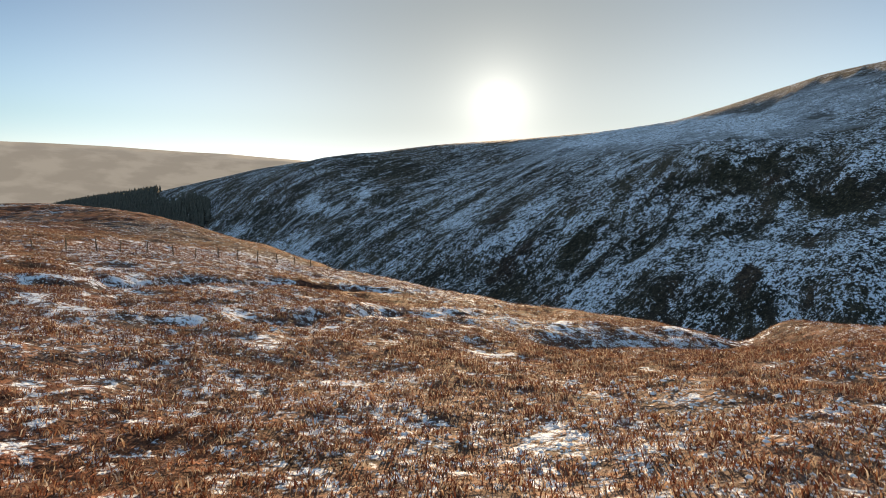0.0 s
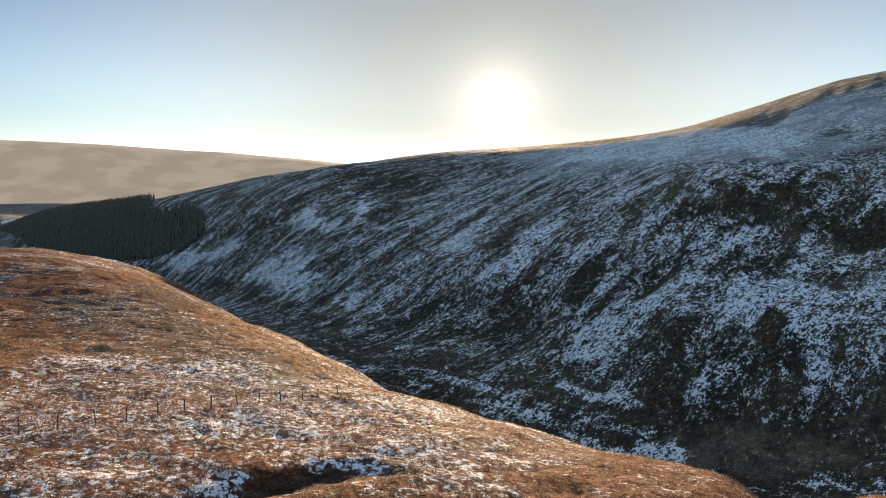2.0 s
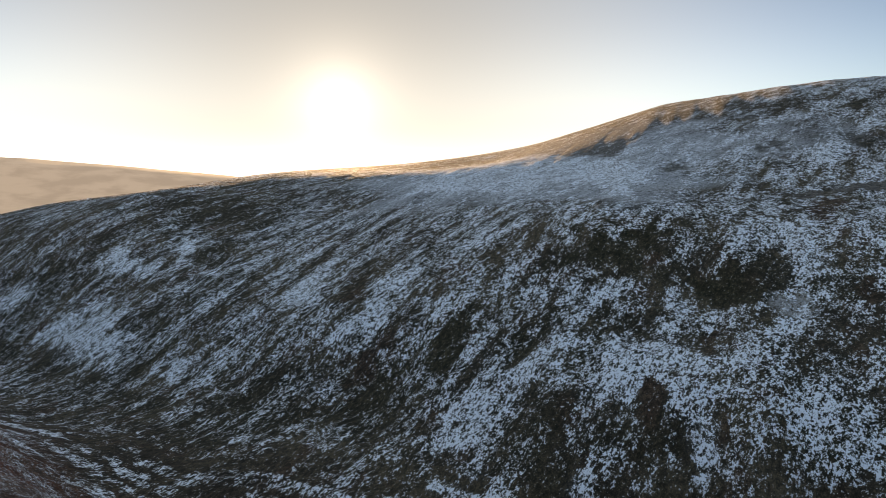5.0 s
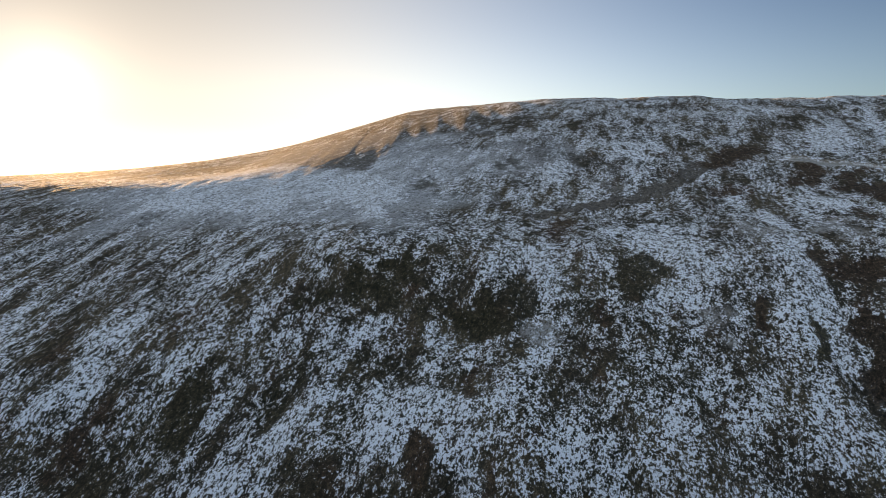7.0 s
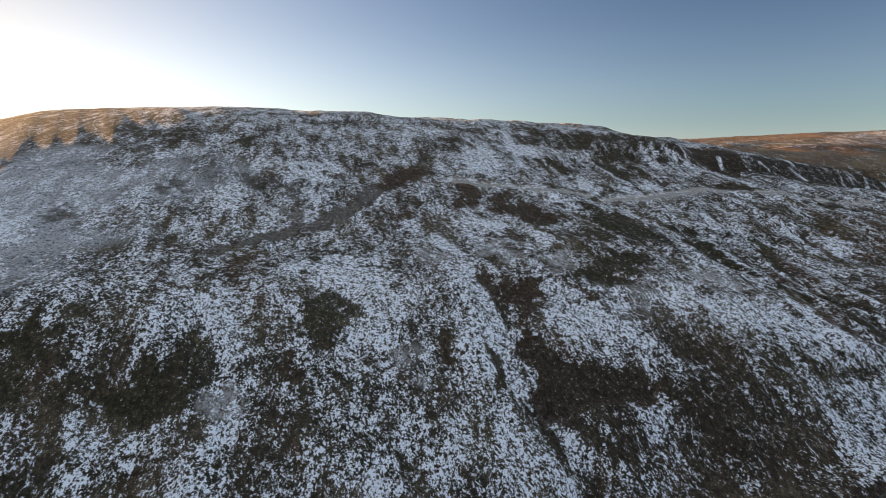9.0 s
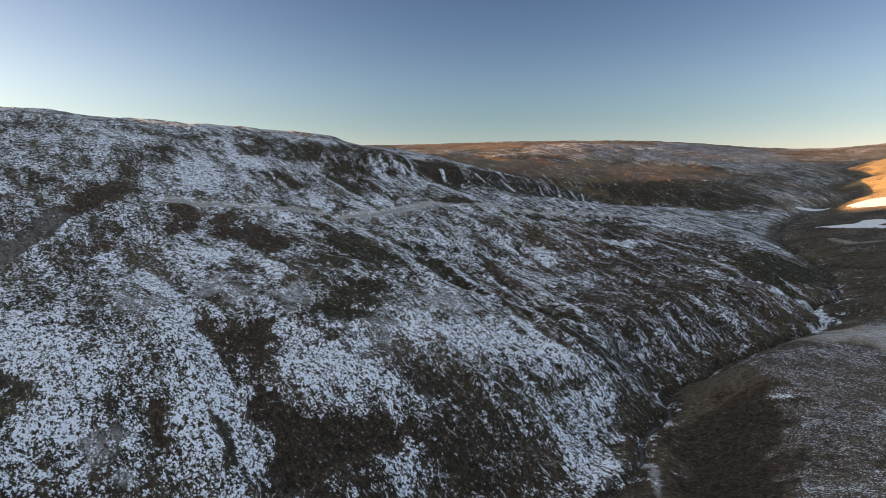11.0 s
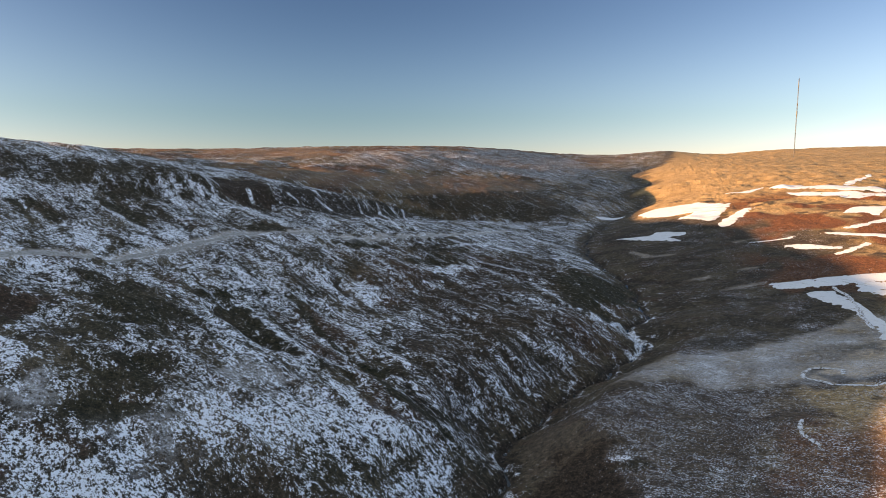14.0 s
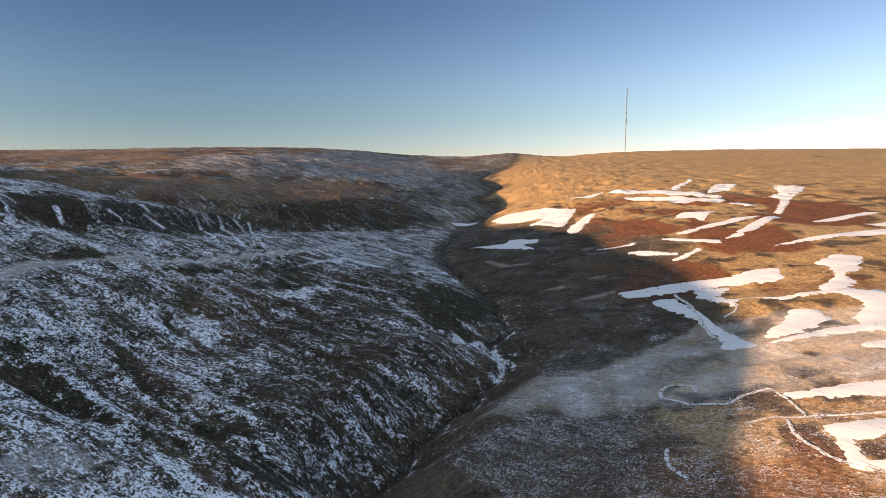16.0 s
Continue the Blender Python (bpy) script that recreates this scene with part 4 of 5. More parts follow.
def cover(u, v):
    """What grows and lies where: weights from 0 to 1 for the ground's material."""
    n = v - bed(u)
    wob, wob2 = fractal(u / 40, v / 40, 4, 51), fractal(u / 14, v / 14, 4, 57)
    wob3 = fractal(u / 5, v / 5, 3, 58)
    near = smooth(-8, -45, n + 12 * wob)
    rust = near * smooth(90, 30, u + 25 * wob)
    moor = near * smooth(30, 90, u + 25 * wob)
    far = smooth(2, 22, n)
    # grass of the spur, straw-coloured beyond the fence
    straw = rust * smooth(-66, -72, u + 3 * wob2) * smooth(-104, -88, u + 6 * wob2) * 0.15
    straw = np.maximum(straw, rust * 0.14 * smooth(0.1, 0.6, wob2 + 0.6 * wob))
    band = u + 0.75 * (v - 60)
    straw = np.maximum(straw, 0.2 * rust * np.exp(-(((band + 92 + 3 * wob2) / 7) ** 2)))
    peat_band = 0.55 * rust * np.exp(-(((band + 110 + 3 * wob2) / 9) ** 2)) * smooth(-60, -80, u)
    # moor: tan grass above, dark heather below, red bracken between; tan and red stop at the shadow's edge, painting it
    # in
    line = np.interp(u, [200, 330, 400, 600, 760, 900], [72, 66, 8, -25, 30, 170])
    tan = moor * smooth(18, -18, v - line + 12 * wob)
    straw = np.maximum(straw, tan * smooth(-0.75, -0.1, wob2 + 0.5 * wob + 0.1 + smooth(900, 1300, u)))
    red = moor * smooth(0.0, 0.35, fractal(u / 85, v / 45, 3, 63) + 0.12) * smooth(400, 520, u) * smooth(1000, 850, u) * smooth(75, 30, v)
    red = np.maximum(red, 0.16 * moor * smooth(340, 280, u))
    red = np.maximum(red, moor * smooth(44, 24, np.hypot(u - 228, v - 52) + 8 * wob2) * 0.8)
    edge = u - np.interp(v, [20, 48, 63, 86, 101], [411, 390, 376, 359, 354]) + 6 * wob2
    heather = (0.22 + 0.25 * fractal(u / 110, v / 60, 3, 71)) * np.maximum(smooth(-3, 4, edge), 0.8 * smooth(306, 298, u + 5 * wob2) * smooth(36, 50, v + 6 * wob2) * smooth(90, 160, u))
    pale = moor * smooth(3, -4, edge) * smooth(296, 306, u + 5 * wob2)
    peat = moor * (1 - tan) * heather
    straw = np.maximum(straw, 0.42 * pale * (1 - tan))
    # the sunless side
    green = far * 0.5 * smooth(0.25, 0.7, fractal(u / 30, v / 22, 4, 83)) * smooth(320, 240, n)
    streak = fractal((u - 0.3 * n) / 8, n / 22, 4, 91)
    snow = far * (0.45 + 0.16 * streak + 0.08 * wob2) * (1 - 0.3 * smooth(-220, -340, u)) * smooth(360, 260, n)
    broken = smooth(300, 370, u) * smooth(580, 480, u) * smooth(210, 120, n) * far
    snow = snow - 0.15 * broken
    red = np.maximum(red, 0.22 * broken)
    top = smooth(260, 360, n)
    snow = snow + top * (0.52 + 0.15 * fractal(u / 45, n / 12, 3, 95) + 0.14 * wob2)
    snow = snow + 0.20 * smooth(190, 240, n) * smooth(330, 270, n) * smooth(60, -60, u) * smooth(-260, -120, u)
    beyond = u - np.interp(v, [p[1] for p in SIDE_VALLEY[::-1]], [p[0] for p in SIDE_VALLEY[::-1]])
    upper = smooth(0, 55, beyond + 15 * wob) * far
    d, s = off_line(u, v, SIDE_VALLEY)
    cleft = np.exp(-((d / 30) ** 2)) * np.sin(np.pi * s)
    snow = snow * (1 - 0.7 * cleft)
    snow = snow * (1 - 0.55 * upper * smooth(-0.5, 0.4, fractal(u / 160, n / 40, 3, 99) + 0.2))
    # far hill: its rust and straw also carry the low sun's orange
    rust = np.maximum(rust, 0.45 * upper * smooth(-0.35, 0.35, fractal(u / 130, n / 34, 3, 103) + 0.1) * smooth(130, 200, n))
    straw = np.maximum(straw, 0.22 * upper * smooth(-0.3, 0.4, fractal(u / 90, n / 26, 3, 105)))
    wall = smooth(-15, 5, beyond) * smooth(75, 40, beyond + 12 * wob2) * smooth(150, 230, n) * (n < 560)
    snow, green, rust = snow * (1 - 0.6 * wall), np.maximum(green, 0.7 * wall), rust * (1 - wall)
    snow = snow + rust * (1 - upper) * (0.26 + 0.07 * smooth(26, 8, v) + 0.1 * smooth(-42, -50, u) * smooth(-100, -80, u) + 0.22 * wob2 + 0.12 * wob3 - 0.2 * straw) * (1 - 0.7 * smooth(-14, -4, u)) * (1 - 0.25 * smooth(40, 60, v) * smooth(-45, -25, u))
    snow = snow + moor * (0.27 + 0.07 * smooth(330, 280, u) - 0.13 * smooth(390, 430, u) - 0.08 * tan - 0.20 * tan * smooth(330, 420, u) - 0.22 * peat + 0.08 * wob2)
    peat, snow = np.maximum(peat, peat_band), snow * (1 - 0.5 * peat_band)
    # valley floor below the spur
    flat = np.exp(-(((n + 20) / 26) ** 2)) * smooth(60, 10, u)
    snow = snow * (1 - 0.3 * flat) + flat * (0.24 + 0.5 * fractal(u / 30, n / 2.5, 3, 111))
    straw = straw * (1 - flat)
    peat = np.maximum(peat, 0.5 * flat)
    dark = np.zeros_like(u)
    for line, depth, wide in GULLIES:
        if depth > 1:
            d, s = off_line(u, v, line)
            inside = np.exp(-((d / (0.75 * wide)) ** 2)) * np.sin(np.pi * np.clip(0.12 + 0.76 * s, 0, 1))
            dark = np.maximum(dark, inside * smooth(-0.7, 0.1, wob2 + 0.5 * wob3))
            snow = snow + 0.25 * np.exp(-(((d - 1.3 * wide) / (0.5 * wide)) ** 2)) * (n > 0)
    frost = np.zeros_like(u)
    d, s = off_line(u, v, BENCH)
    path = 0.9 * np.exp(-((d / 4.6) ** 4))
    straw, snow, dark = np.maximum(straw, 0.95 * path), snow + (0.30 - snow) * path, dark * (1 - path)
    cut = np.exp(-(((d - 6.5) / 1.8) ** 2)) * (v > np.interp(u, [q[0] for q in BENCH], [q[1] for q in BENCH])) * smooth(300, 330, u) * smooth(660, 620, u)
    dark = np.maximum(dark, 0.7 * cut * smooth(-0.5, 0.2, wob2))
    d, s = off_line(u, v, SCARP)
    crag = np.exp(-((d / 20) ** 2)) * smooth(300, 380, u) * smooth(740, 640, u)
    ribs = fractal((u - 0.35 * v) / 9, v / 50, 3, 97)
    dark = np.maximum(dark, crag * smooth(-0.25, 0.25, ribs + 0.4 * wob2 + 0.3 * wob3))
    snow = snow + 0.08 * crag * smooth(0.0, -0.4, ribs)
    banks = np.exp(-(((v - beck(u) + 1.0 * wob2) / 2.7) ** 2)) * (0.1 + 0.9 * smooth(0, 100, u)) * smooth(-700, -100, u) * smooth(900, 750, u)
    snow = snow * (1 - 0.98 * np.clip(1.15 * dark + banks, 0, 1))
    peat = np.clip(np.maximum(peat, np.maximum(0.95 * dark, banks)), 0, 1)
    green = np.maximum(green, 0.4 * dark * far)
    # drifts on the sheltered wall of the gully in the spur
    d, s = off_line(u, v, ((-21, 50), (-18, 56), (-15, 64), (-15, 70)))
    bank_drift = np.exp(-((d / 4.5) ** 2))
    snow = snow + 0.5 * bank_drift
    d, s = off_line(u, v, ((307, 572), (280, 525), (259, 485), (246, 454)))
    snow = snow + 0.35 * np.exp(-((d / 4) ** 2))
    # thin frost on the smooth shelf, the low moor and the track
    shelf = smooth(-0.3, 0.5, 1.6 - np.hypot((u + 120) / 105, (n - 262) / 62) + 0.5 * wob) * (n > 0)
    frost = np.maximum(frost, 0.62 * shelf)
    snow = snow * (1 - 0.35 * shelf)
    snow = snow * (1 - 0.3 * upper)
    frost = np.maximum(frost, 0.03 * moor * smooth(420, 300, u))
    frost = np.maximum(frost, np.clip(pale * (0.36 + 0.2 * wob2), 0, 1))
    frost = np.maximum(frost, 0.8 * path)
    peat, green = peat * (1 - path), green * (1 - path)
    snow = snow + 0.7 * np.exp(-(((abs(v - beck(u)) - 4.0) / 1.3) ** 2)) * smooth(160, 240, u) * smooth(560, 480, u) * smooth(-0.3, 0.1, wob2)
    frost = np.maximum(frost, 0.05 * rust * (1 - upper) * smooth(-0.6, 0.4, wob2))
    snow = snow * (1 - 0.5 * smooth(60, -20, u) * smooth(310, 360, n))
    # snow caught in the gaps between the tufts
    snow = snow + 0.26 * rust * smooth(-0.35, -0.65, fractal(u / 2.2, v / 2.2, 3, 77)) * smooth(110, 90, v) * smooth(-135, -120, u)
    # ditches in the spur: peat banks, darkened as the shaded face of the cut, and lumps of snow
    for line in (GULLIES[1][0], GULLIES[2][0]):
        d, s = off_line(u, v, line)
        lump = fractal(u / 1.6, v / 1.6, 3, 59)
        back = np.interp(v, [p[1] for p in line], [p[0] for p in line]) - u
        ends = smooth(line[0][1] - 2, line[0][1] + 3, v) * smooth(line[-1][1] + 8, line[-1][1], v)
        dark_bank = np.exp(-((back / 1.2) ** 2)) * smooth(-0.45, 0.0, lump) * ends
        drift = np.exp(-(((back - 2.0) / 1.7) ** 2)) * smooth(0.4, -0.15, lump) * ends
        peat, straw = np.maximum(peat, 0.95 * dark_bank), straw * (1 - dark_bank)
        snow = snow * (1 - dark_bank) + (0.9 - snow) * drift * (1 - dark_bank)
    layers = dict(rust=rust, straw=straw, red=red, peat=peat, green=green, frost=frost, snow=snow)
    for kind, wide, line in PAINT:
        close, inside, size = within(u, v, wide, line)
        ragged = min(6.5 if kind in ("dark", "green", "white", "heath", "grey", "sodden", "dusted", "sheet") else 4.0, 0.55 * size)
        w = smooth(-0.9 * ragged, 0.9 * ragged, inside + ragged * (0.9 * wob2[close] + 1.0 * wob3[close]))
        w = w * SHARE.get(kind, 1.0)
        for name, value in KINDS[kind].items():
            layers[name][close] += (value - layers[name][close]) * w
    d, s = off_line(u, v, BENCH)
    path = np.exp(-((d / 3.0) ** 4))
    verge = np.exp(-(((d - 4) / 6.0) ** 4)) * (v < np.interp(u, [q[0] for q in BENCH], [q[1] for q in BENCH])) * smooth(240, 300, u) * smooth(480, 400, u)
    for w, values in ((0.55 * verge, dict(snow=0.35, frost=0.5, straw=0.3, peat=0.0, green=0.0, red=0.0)), (0.9 * path, dict(snow=0.3, frost=0.7, straw=0.9, peat=0.0, green=0.0, red=0.0))):
        for name, value in values.items():
            layers[name] = layers[name] + (value - layers[name]) * w
    layers["tufty"] = (0.75 * rust + 0.8 * moor) * (1 - 0.8 * bank_drift)
    return {name: values if name == "snow" else np.clip(values, 0, 1) for name, values in layers.items()}


def build_ground():
    U, V = np.meshgrid(GRID_U, GRID_V, indexing="ij")
    u, v = U.ravel(), V.ravel()
    x, y = xy_of(u, v)
    z = height(u, v)
    rows, cols = len(GRID_U), len(GRID_V)
    k = np.arange(rows * cols).reshape(rows, cols)
    faces = np.stack([k[:-1, :-1], k[1:, :-1], k[1:, 1:], k[:-1, 1:]], -1).reshape(-1, 4)
    mesh = mesh_of("ground", np.stack([x, y, z], 1), faces)
    mesh.polygons.foreach_set("use_smooth", np.ones(len(faces), bool))
    for name, values in cover(u, v).items():
        mesh.attributes.new(name, "FLOAT", "POINT").data.foreach_set("value", values.astype(np.float32))
    mesh.materials.append(GROUND)
    return tagged(new("ground", mesh), "rough moorland valley of rust grass and heather dusted with snow", "ground", kind="structure")


ground = build_ground()

# ---- beck ----


def build_beck():
    """A narrow ribbon of dark water that follows the bed."""
    us = np.arange(30, 900, 2.0)
    mid = beck(us) + 0.5 * lumps(us / 9, us * 0, 5)
    wide = (1.05 + 0.45 * lumps(us / 13, us * 0, 8)) * (0.45 + 0.55 * smooth(20, 130, us))
    rows = []
    for side in (-1, -0.4, 0.4, 1):
        v = mid + side * wide
        x, y = xy_of(us, v)
        rows.append(np.stack([x, y, height(us, beck(us), fine=False) + 0.10], 1))
    verts = np.concatenate(rows)
    k = np.arange(len(us) * 4).reshape(4, len(us))
    faces = np.stack([k[:-1, :-1], k[:-1, 1:], k[1:, 1:], k[1:, :-1]], -1).reshape(-1, 4)
    mesh = mesh_of("water", verts, faces)
    mesh.materials.append(WATER)
    return tagged(new("water", mesh), "narrow dark peaty beck winding down the valley floor", "stream", kind="structure")


build_beck()

# ---- snow lying in the cut heather strips of the moor ----
SNOW_SEED = random.Random(5)


def rounded(points, steps=5, rough=0.06):
    """A closed outline through the points, rounded and a little ragged."""
    out, count = [], len(points)
    size = max(max(p[0] for p in points) - min(p[0] for p in points), max(p[1] for p in points) - min(p[1] for p in points))
    for k in range(count):
        p0, p1, p2, p3 = (Vector(points[(k + d) % count]) for d in (-1, 0, 1, 2))
        for s in range(steps):
            t = s / steps
            q = p1 + (p2 - p0) * 0.25 * t * (1 - t) * (1 - t) + (p2 - p1) * t - (p3 - p1) * 0.25 * t * t * (1 - t)
            jag = min(0.35, rough * 0.4 * size)
            out.append((q.x + SNOW_SEED.uniform(-jag, jag), q.y + SNOW_SEED.uniform(-jag, jag)))
    return out


def draped(name, outline, lift, longest, drop=0.7):
    """A sheet of that outline laid over the ground, with edges turned down into it."""
    bm = bmesh.new()
    ring = [bm.verts.new((u, v, 0)) for u, v in outline]
    edges = [bm.edges.new((a, b)) for a, b in zip(ring, ring[1:] + ring[:1])]
    bmesh.ops.triangle_fill(bm, edges=edges, use_beauty=True)
    for _ in range(5):
        long = [e for e in bm.edges if e.calc_length() > longest]
        if not long:
            break
        bmesh.ops.subdivide_edges(bm, edges=long, cuts=1)
        bmesh.ops.triangulate(bm, faces=bm.faces[:])
    rim = {v for e in bm.edges if len(e.link_faces) < 2 for v in e.verts}
    verts = list(bm.verts)
    z = height(np.array([v.co.x for v in verts]), np.array([v.co.y for v in verts]), fine=False)
    for vert, h in zip(verts, z):
        u, v = vert.co.x, vert.co.y
        vert.co = (*xy_of(u, v), h + (lift - drop if vert in rim else lift + 0.06 * math.sin(u * 0.9 + v * 0.6)))
    bmesh.ops.recalc_face_normals(bm, faces=bm.faces[:])
    if sum(f.normal.z for f in bm.faces) < 0:
        bmesh.ops.reverse_faces(bm, faces=bm.faces[:])
    mesh = bpy.data.meshes.new(name)
    bm.to_mesh(mesh)
    bm.free()
    for f in mesh.polygons:
        f.use_smooth = True
    return mesh


PATCH_LABELS = {"sun": "sunlit white snow lying in a cut heather strip on the moor",
                "shade": "blue shaded snow lying in a cut heather strip on the moor"}


def snow_patch(state, *points):
    mesh = draped("snow_patch", rounded(points), 0.45, 7.0)
    mesh.materials.append(STRIPED)
    return tagged(new("snow_patch", mesh), PATCH_LABELS[state], "snow patch", "snow patches on the moor")


def snow_trail(label, width, *points):
    """A winding strip of snow along a line."""
    side = []
    for k, p in enumerate(points):
        a, b = Vector(points[max(0, k - 1)]), Vector(points[min(len(points) - 1, k + 1)])
        way = (b - a).normalized()
        side.append((Vector(p), Vector((-way.y, way.x)) * width * 1.0))
    outline = [tuple(p + d) for p, d in side] + [tuple(p - d) for p, d in reversed(side)]
    mesh = draped("snow_trail", rounded(outline, 6, 0.04), 0.55, 2.0, 0.3)
    mesh.materials.append(TRAIL)
    return tagged(new("snow_trail", mesh), label, "snow trail", "snow trails on the moor")


snow_patch("sun", (925, 215), (980, 199), (1021, 175), (991, 178), (929, 203))
snow_patch("sun", (939, 156), (972, 131), (950, 82), (880, 41), (773, 62), (758, 76), (807, 106), (848, 87), (855, 116), (890, 142))
snow_patch("sun", (716, 70), (785, 51), (837, 18), (776, 34), (705, 56))
snow_patch("sun", (1012, 40), (1049, -20), (989, 9))
snow_patch("sun", (1028, -21), (1043, -45), (990, -101), (908, -146), (875, -135), (989, -36))
snow_patch("sun", (941, -31), (861, -139), (828, -124), (834, -87), (910, -37))
snow_patch("sun", (1004, -108), (1189, -189), (1132, -176), (998, -119))
snow_patch("sun", (931, -139), (1072, -194), (1077, -230), (962, -179))
snow_patch("sun", (827, -131), (825, -146), (798, -157), (784, -144))
snow_patch("sun", (1057, -272), (1031, -312), (913, -250), (863, -221), (804, -194), (729, -155), (738, -149), (814, -186), (876, -209), (855, -180), (936, -235))
snow_patch("sun", (724, -44), (752, -58), (758, -98), (733, -84), (696, -66), (718, -65))
snow_patch("sun", (648, -26), (675, -57), (710, -101), (715, -130), (678, -90), (660, -58), (641, -35))
snow_patch("sun", (634, -3), (633, -25), (609, -57), (598, -51), (609, -33))
snow_patch("sun", (615, -59), (650, -85), (711, -132), (709, -147), (658, -109), (619, -75))
snow_patch("shade", (740, 182), (717, 136), (732, 130), (706, 97), (691, 102), (694, 112), (661, 102), (694, 136))
snow_patch("shade", (627, 54), (633, 11), (624, 14), (621, 47))
snow_patch("shade", (599, 29), (605, 16), (584, -15), (575, -10), (587, 14))
snow_patch("shade", (563, -1), (581, -17), (601, -38), (579, -30), (558, -8))
snow_patch("shade", (502, 51), (504, 15), (502, -27), (513, -46), (511, -64), (485, -58), (477, -44), (479, -16), (480, 14), (485, 47))
snow_patch("shade", (474, 34), (473, 17), (440, 14), (406, 8), (366, 2), (364, 8), (371, 19), (400, 17), (426, 24))
snow_patch("shade", (485, 3), (477, -19), (458, -7), (443, -14), (424, -5), (441, 0), (468, 6))
snow_patch("sun", (446, -15), (442, -33), (448, -59), (449, -79), (430, -97), (355, -55), (393, -51), (416, -69), (435, -66), (432, -33))
snow_patch("sun", (520, -91), (541, -115), (533, -132), (497, -114), (481, -95), (460, -93), (438, -64), (456, -64), (486, -89), (507, -92))
snow_patch("sun", (384, -5), (416, -32), (413, -46), (397, -46), (382, -32), (374, -14), (374, -5))
snow_patch("sun", (367, 3), (375, -15), (382, -37), (386, -72), (370, -63), (366, -32), (362, -7))
snow_patch("sun", (350, -31), (357, -56), (339, -45))
snow_patch("sun", (304, 22), (304, 4), (307, -27), (289, -17), (291, 4), (296, 21))
snow_patch("sun", (270, 19), (273, -9), (258, -1), (255, 13), (248, 15), (249, 4), (236, 12), (242, 25), (253, 22))
snow_patch("sun", (676, -157), (718, -214), (740, -255), (723, -246), (677, -183))
snow_patch("sun", (572, -76), (594, -107), (620, -165), (633, -213), (604, -197), (596, -143), (581, -101))
snow_patch("sun", (656, -193), (674, -237), (642, -218))
snow_trail("thin snow-filled track curling round a small moor knoll", 0.9, (316, 48), (323, 47), (327, 52), (327, 58), (321, 62), (314, 63), (310, 60), (301, 55), (299, 48), (297, 42), (303, 34), (306, 27), (307, 22))
snow_trail("narrow snow-filled wheel track crossing straw-coloured grass", 0.6, (307, 22), (297, 20), (284, 20), (277, 21), (275, 17))
snow_trail("narrow snow-filled wheel track leading to a cut strip", 0.7, (278, 42), (279, 37), (280, 31), (277, 24), (277, 16), (275, -4))
snow_trail("narrow snow-filled wheel track bending down the moor", 0.7, (276, 28), (266, 30), (257, 29), (249, 26), (244, 22), (238, 14))
snow_trail("short squiggle of snow in dark heather", 0.6, (264, 73), (256, 75), (250, 74), (245, 71))
snow_trail("thin line of snow joining two cut strips", 0.8, (444, -8), (441, -22), (438, -35), (437, -54))
snow_trail("looped snow-filled wheel track between cut strips", 0.8, (457, -6), (434, -8), (424, -5), (420, -1), (417, 4))
snow_trail("snow-filled wheel track joining two shaded strips", 1.0, (478, 16), (455, 14), (431, 16), (393, 17))

field = snow_patch("sun", (-1390, 452), (-1270, 440), (-1185, 411), (-1234, 404), (-1330, 425))
field.name = "field"
tagged(field, "small pale snow-covered field on the main valley floor", "field", "fields in the valley")

# ---- track ----


def build_track():
    """A narrow gravel track along the bench of the hillside, worn wider and narrower."""
    rng = random.Random(8)
    side = []
    for k, p in enumerate(BENCH):
        a, b = Vector(BENCH[max(0, k - 1)]), Vector(BENCH[min(len(BENCH) - 1, k + 1)])
        way = (b - a).normalized()
        side.append((Vector(p), Vector((-way.y, way.x)) * rng.uniform(1.7, 2.6)))
    outline = [tuple(p + d) for p, d in side] + [tuple(p - d) for p, d in reversed(side)]
    mesh = draped("road", rounded(outline, 10, 0.02), 0.5, 3.0, 0.35)
    mesh.materials.append(GRAVEL)
    return tagged(new("road", mesh), "pale frosty gravel track along a bench of the hillside", "track", kind="structure")


build_track()

# ---- shrubs ----


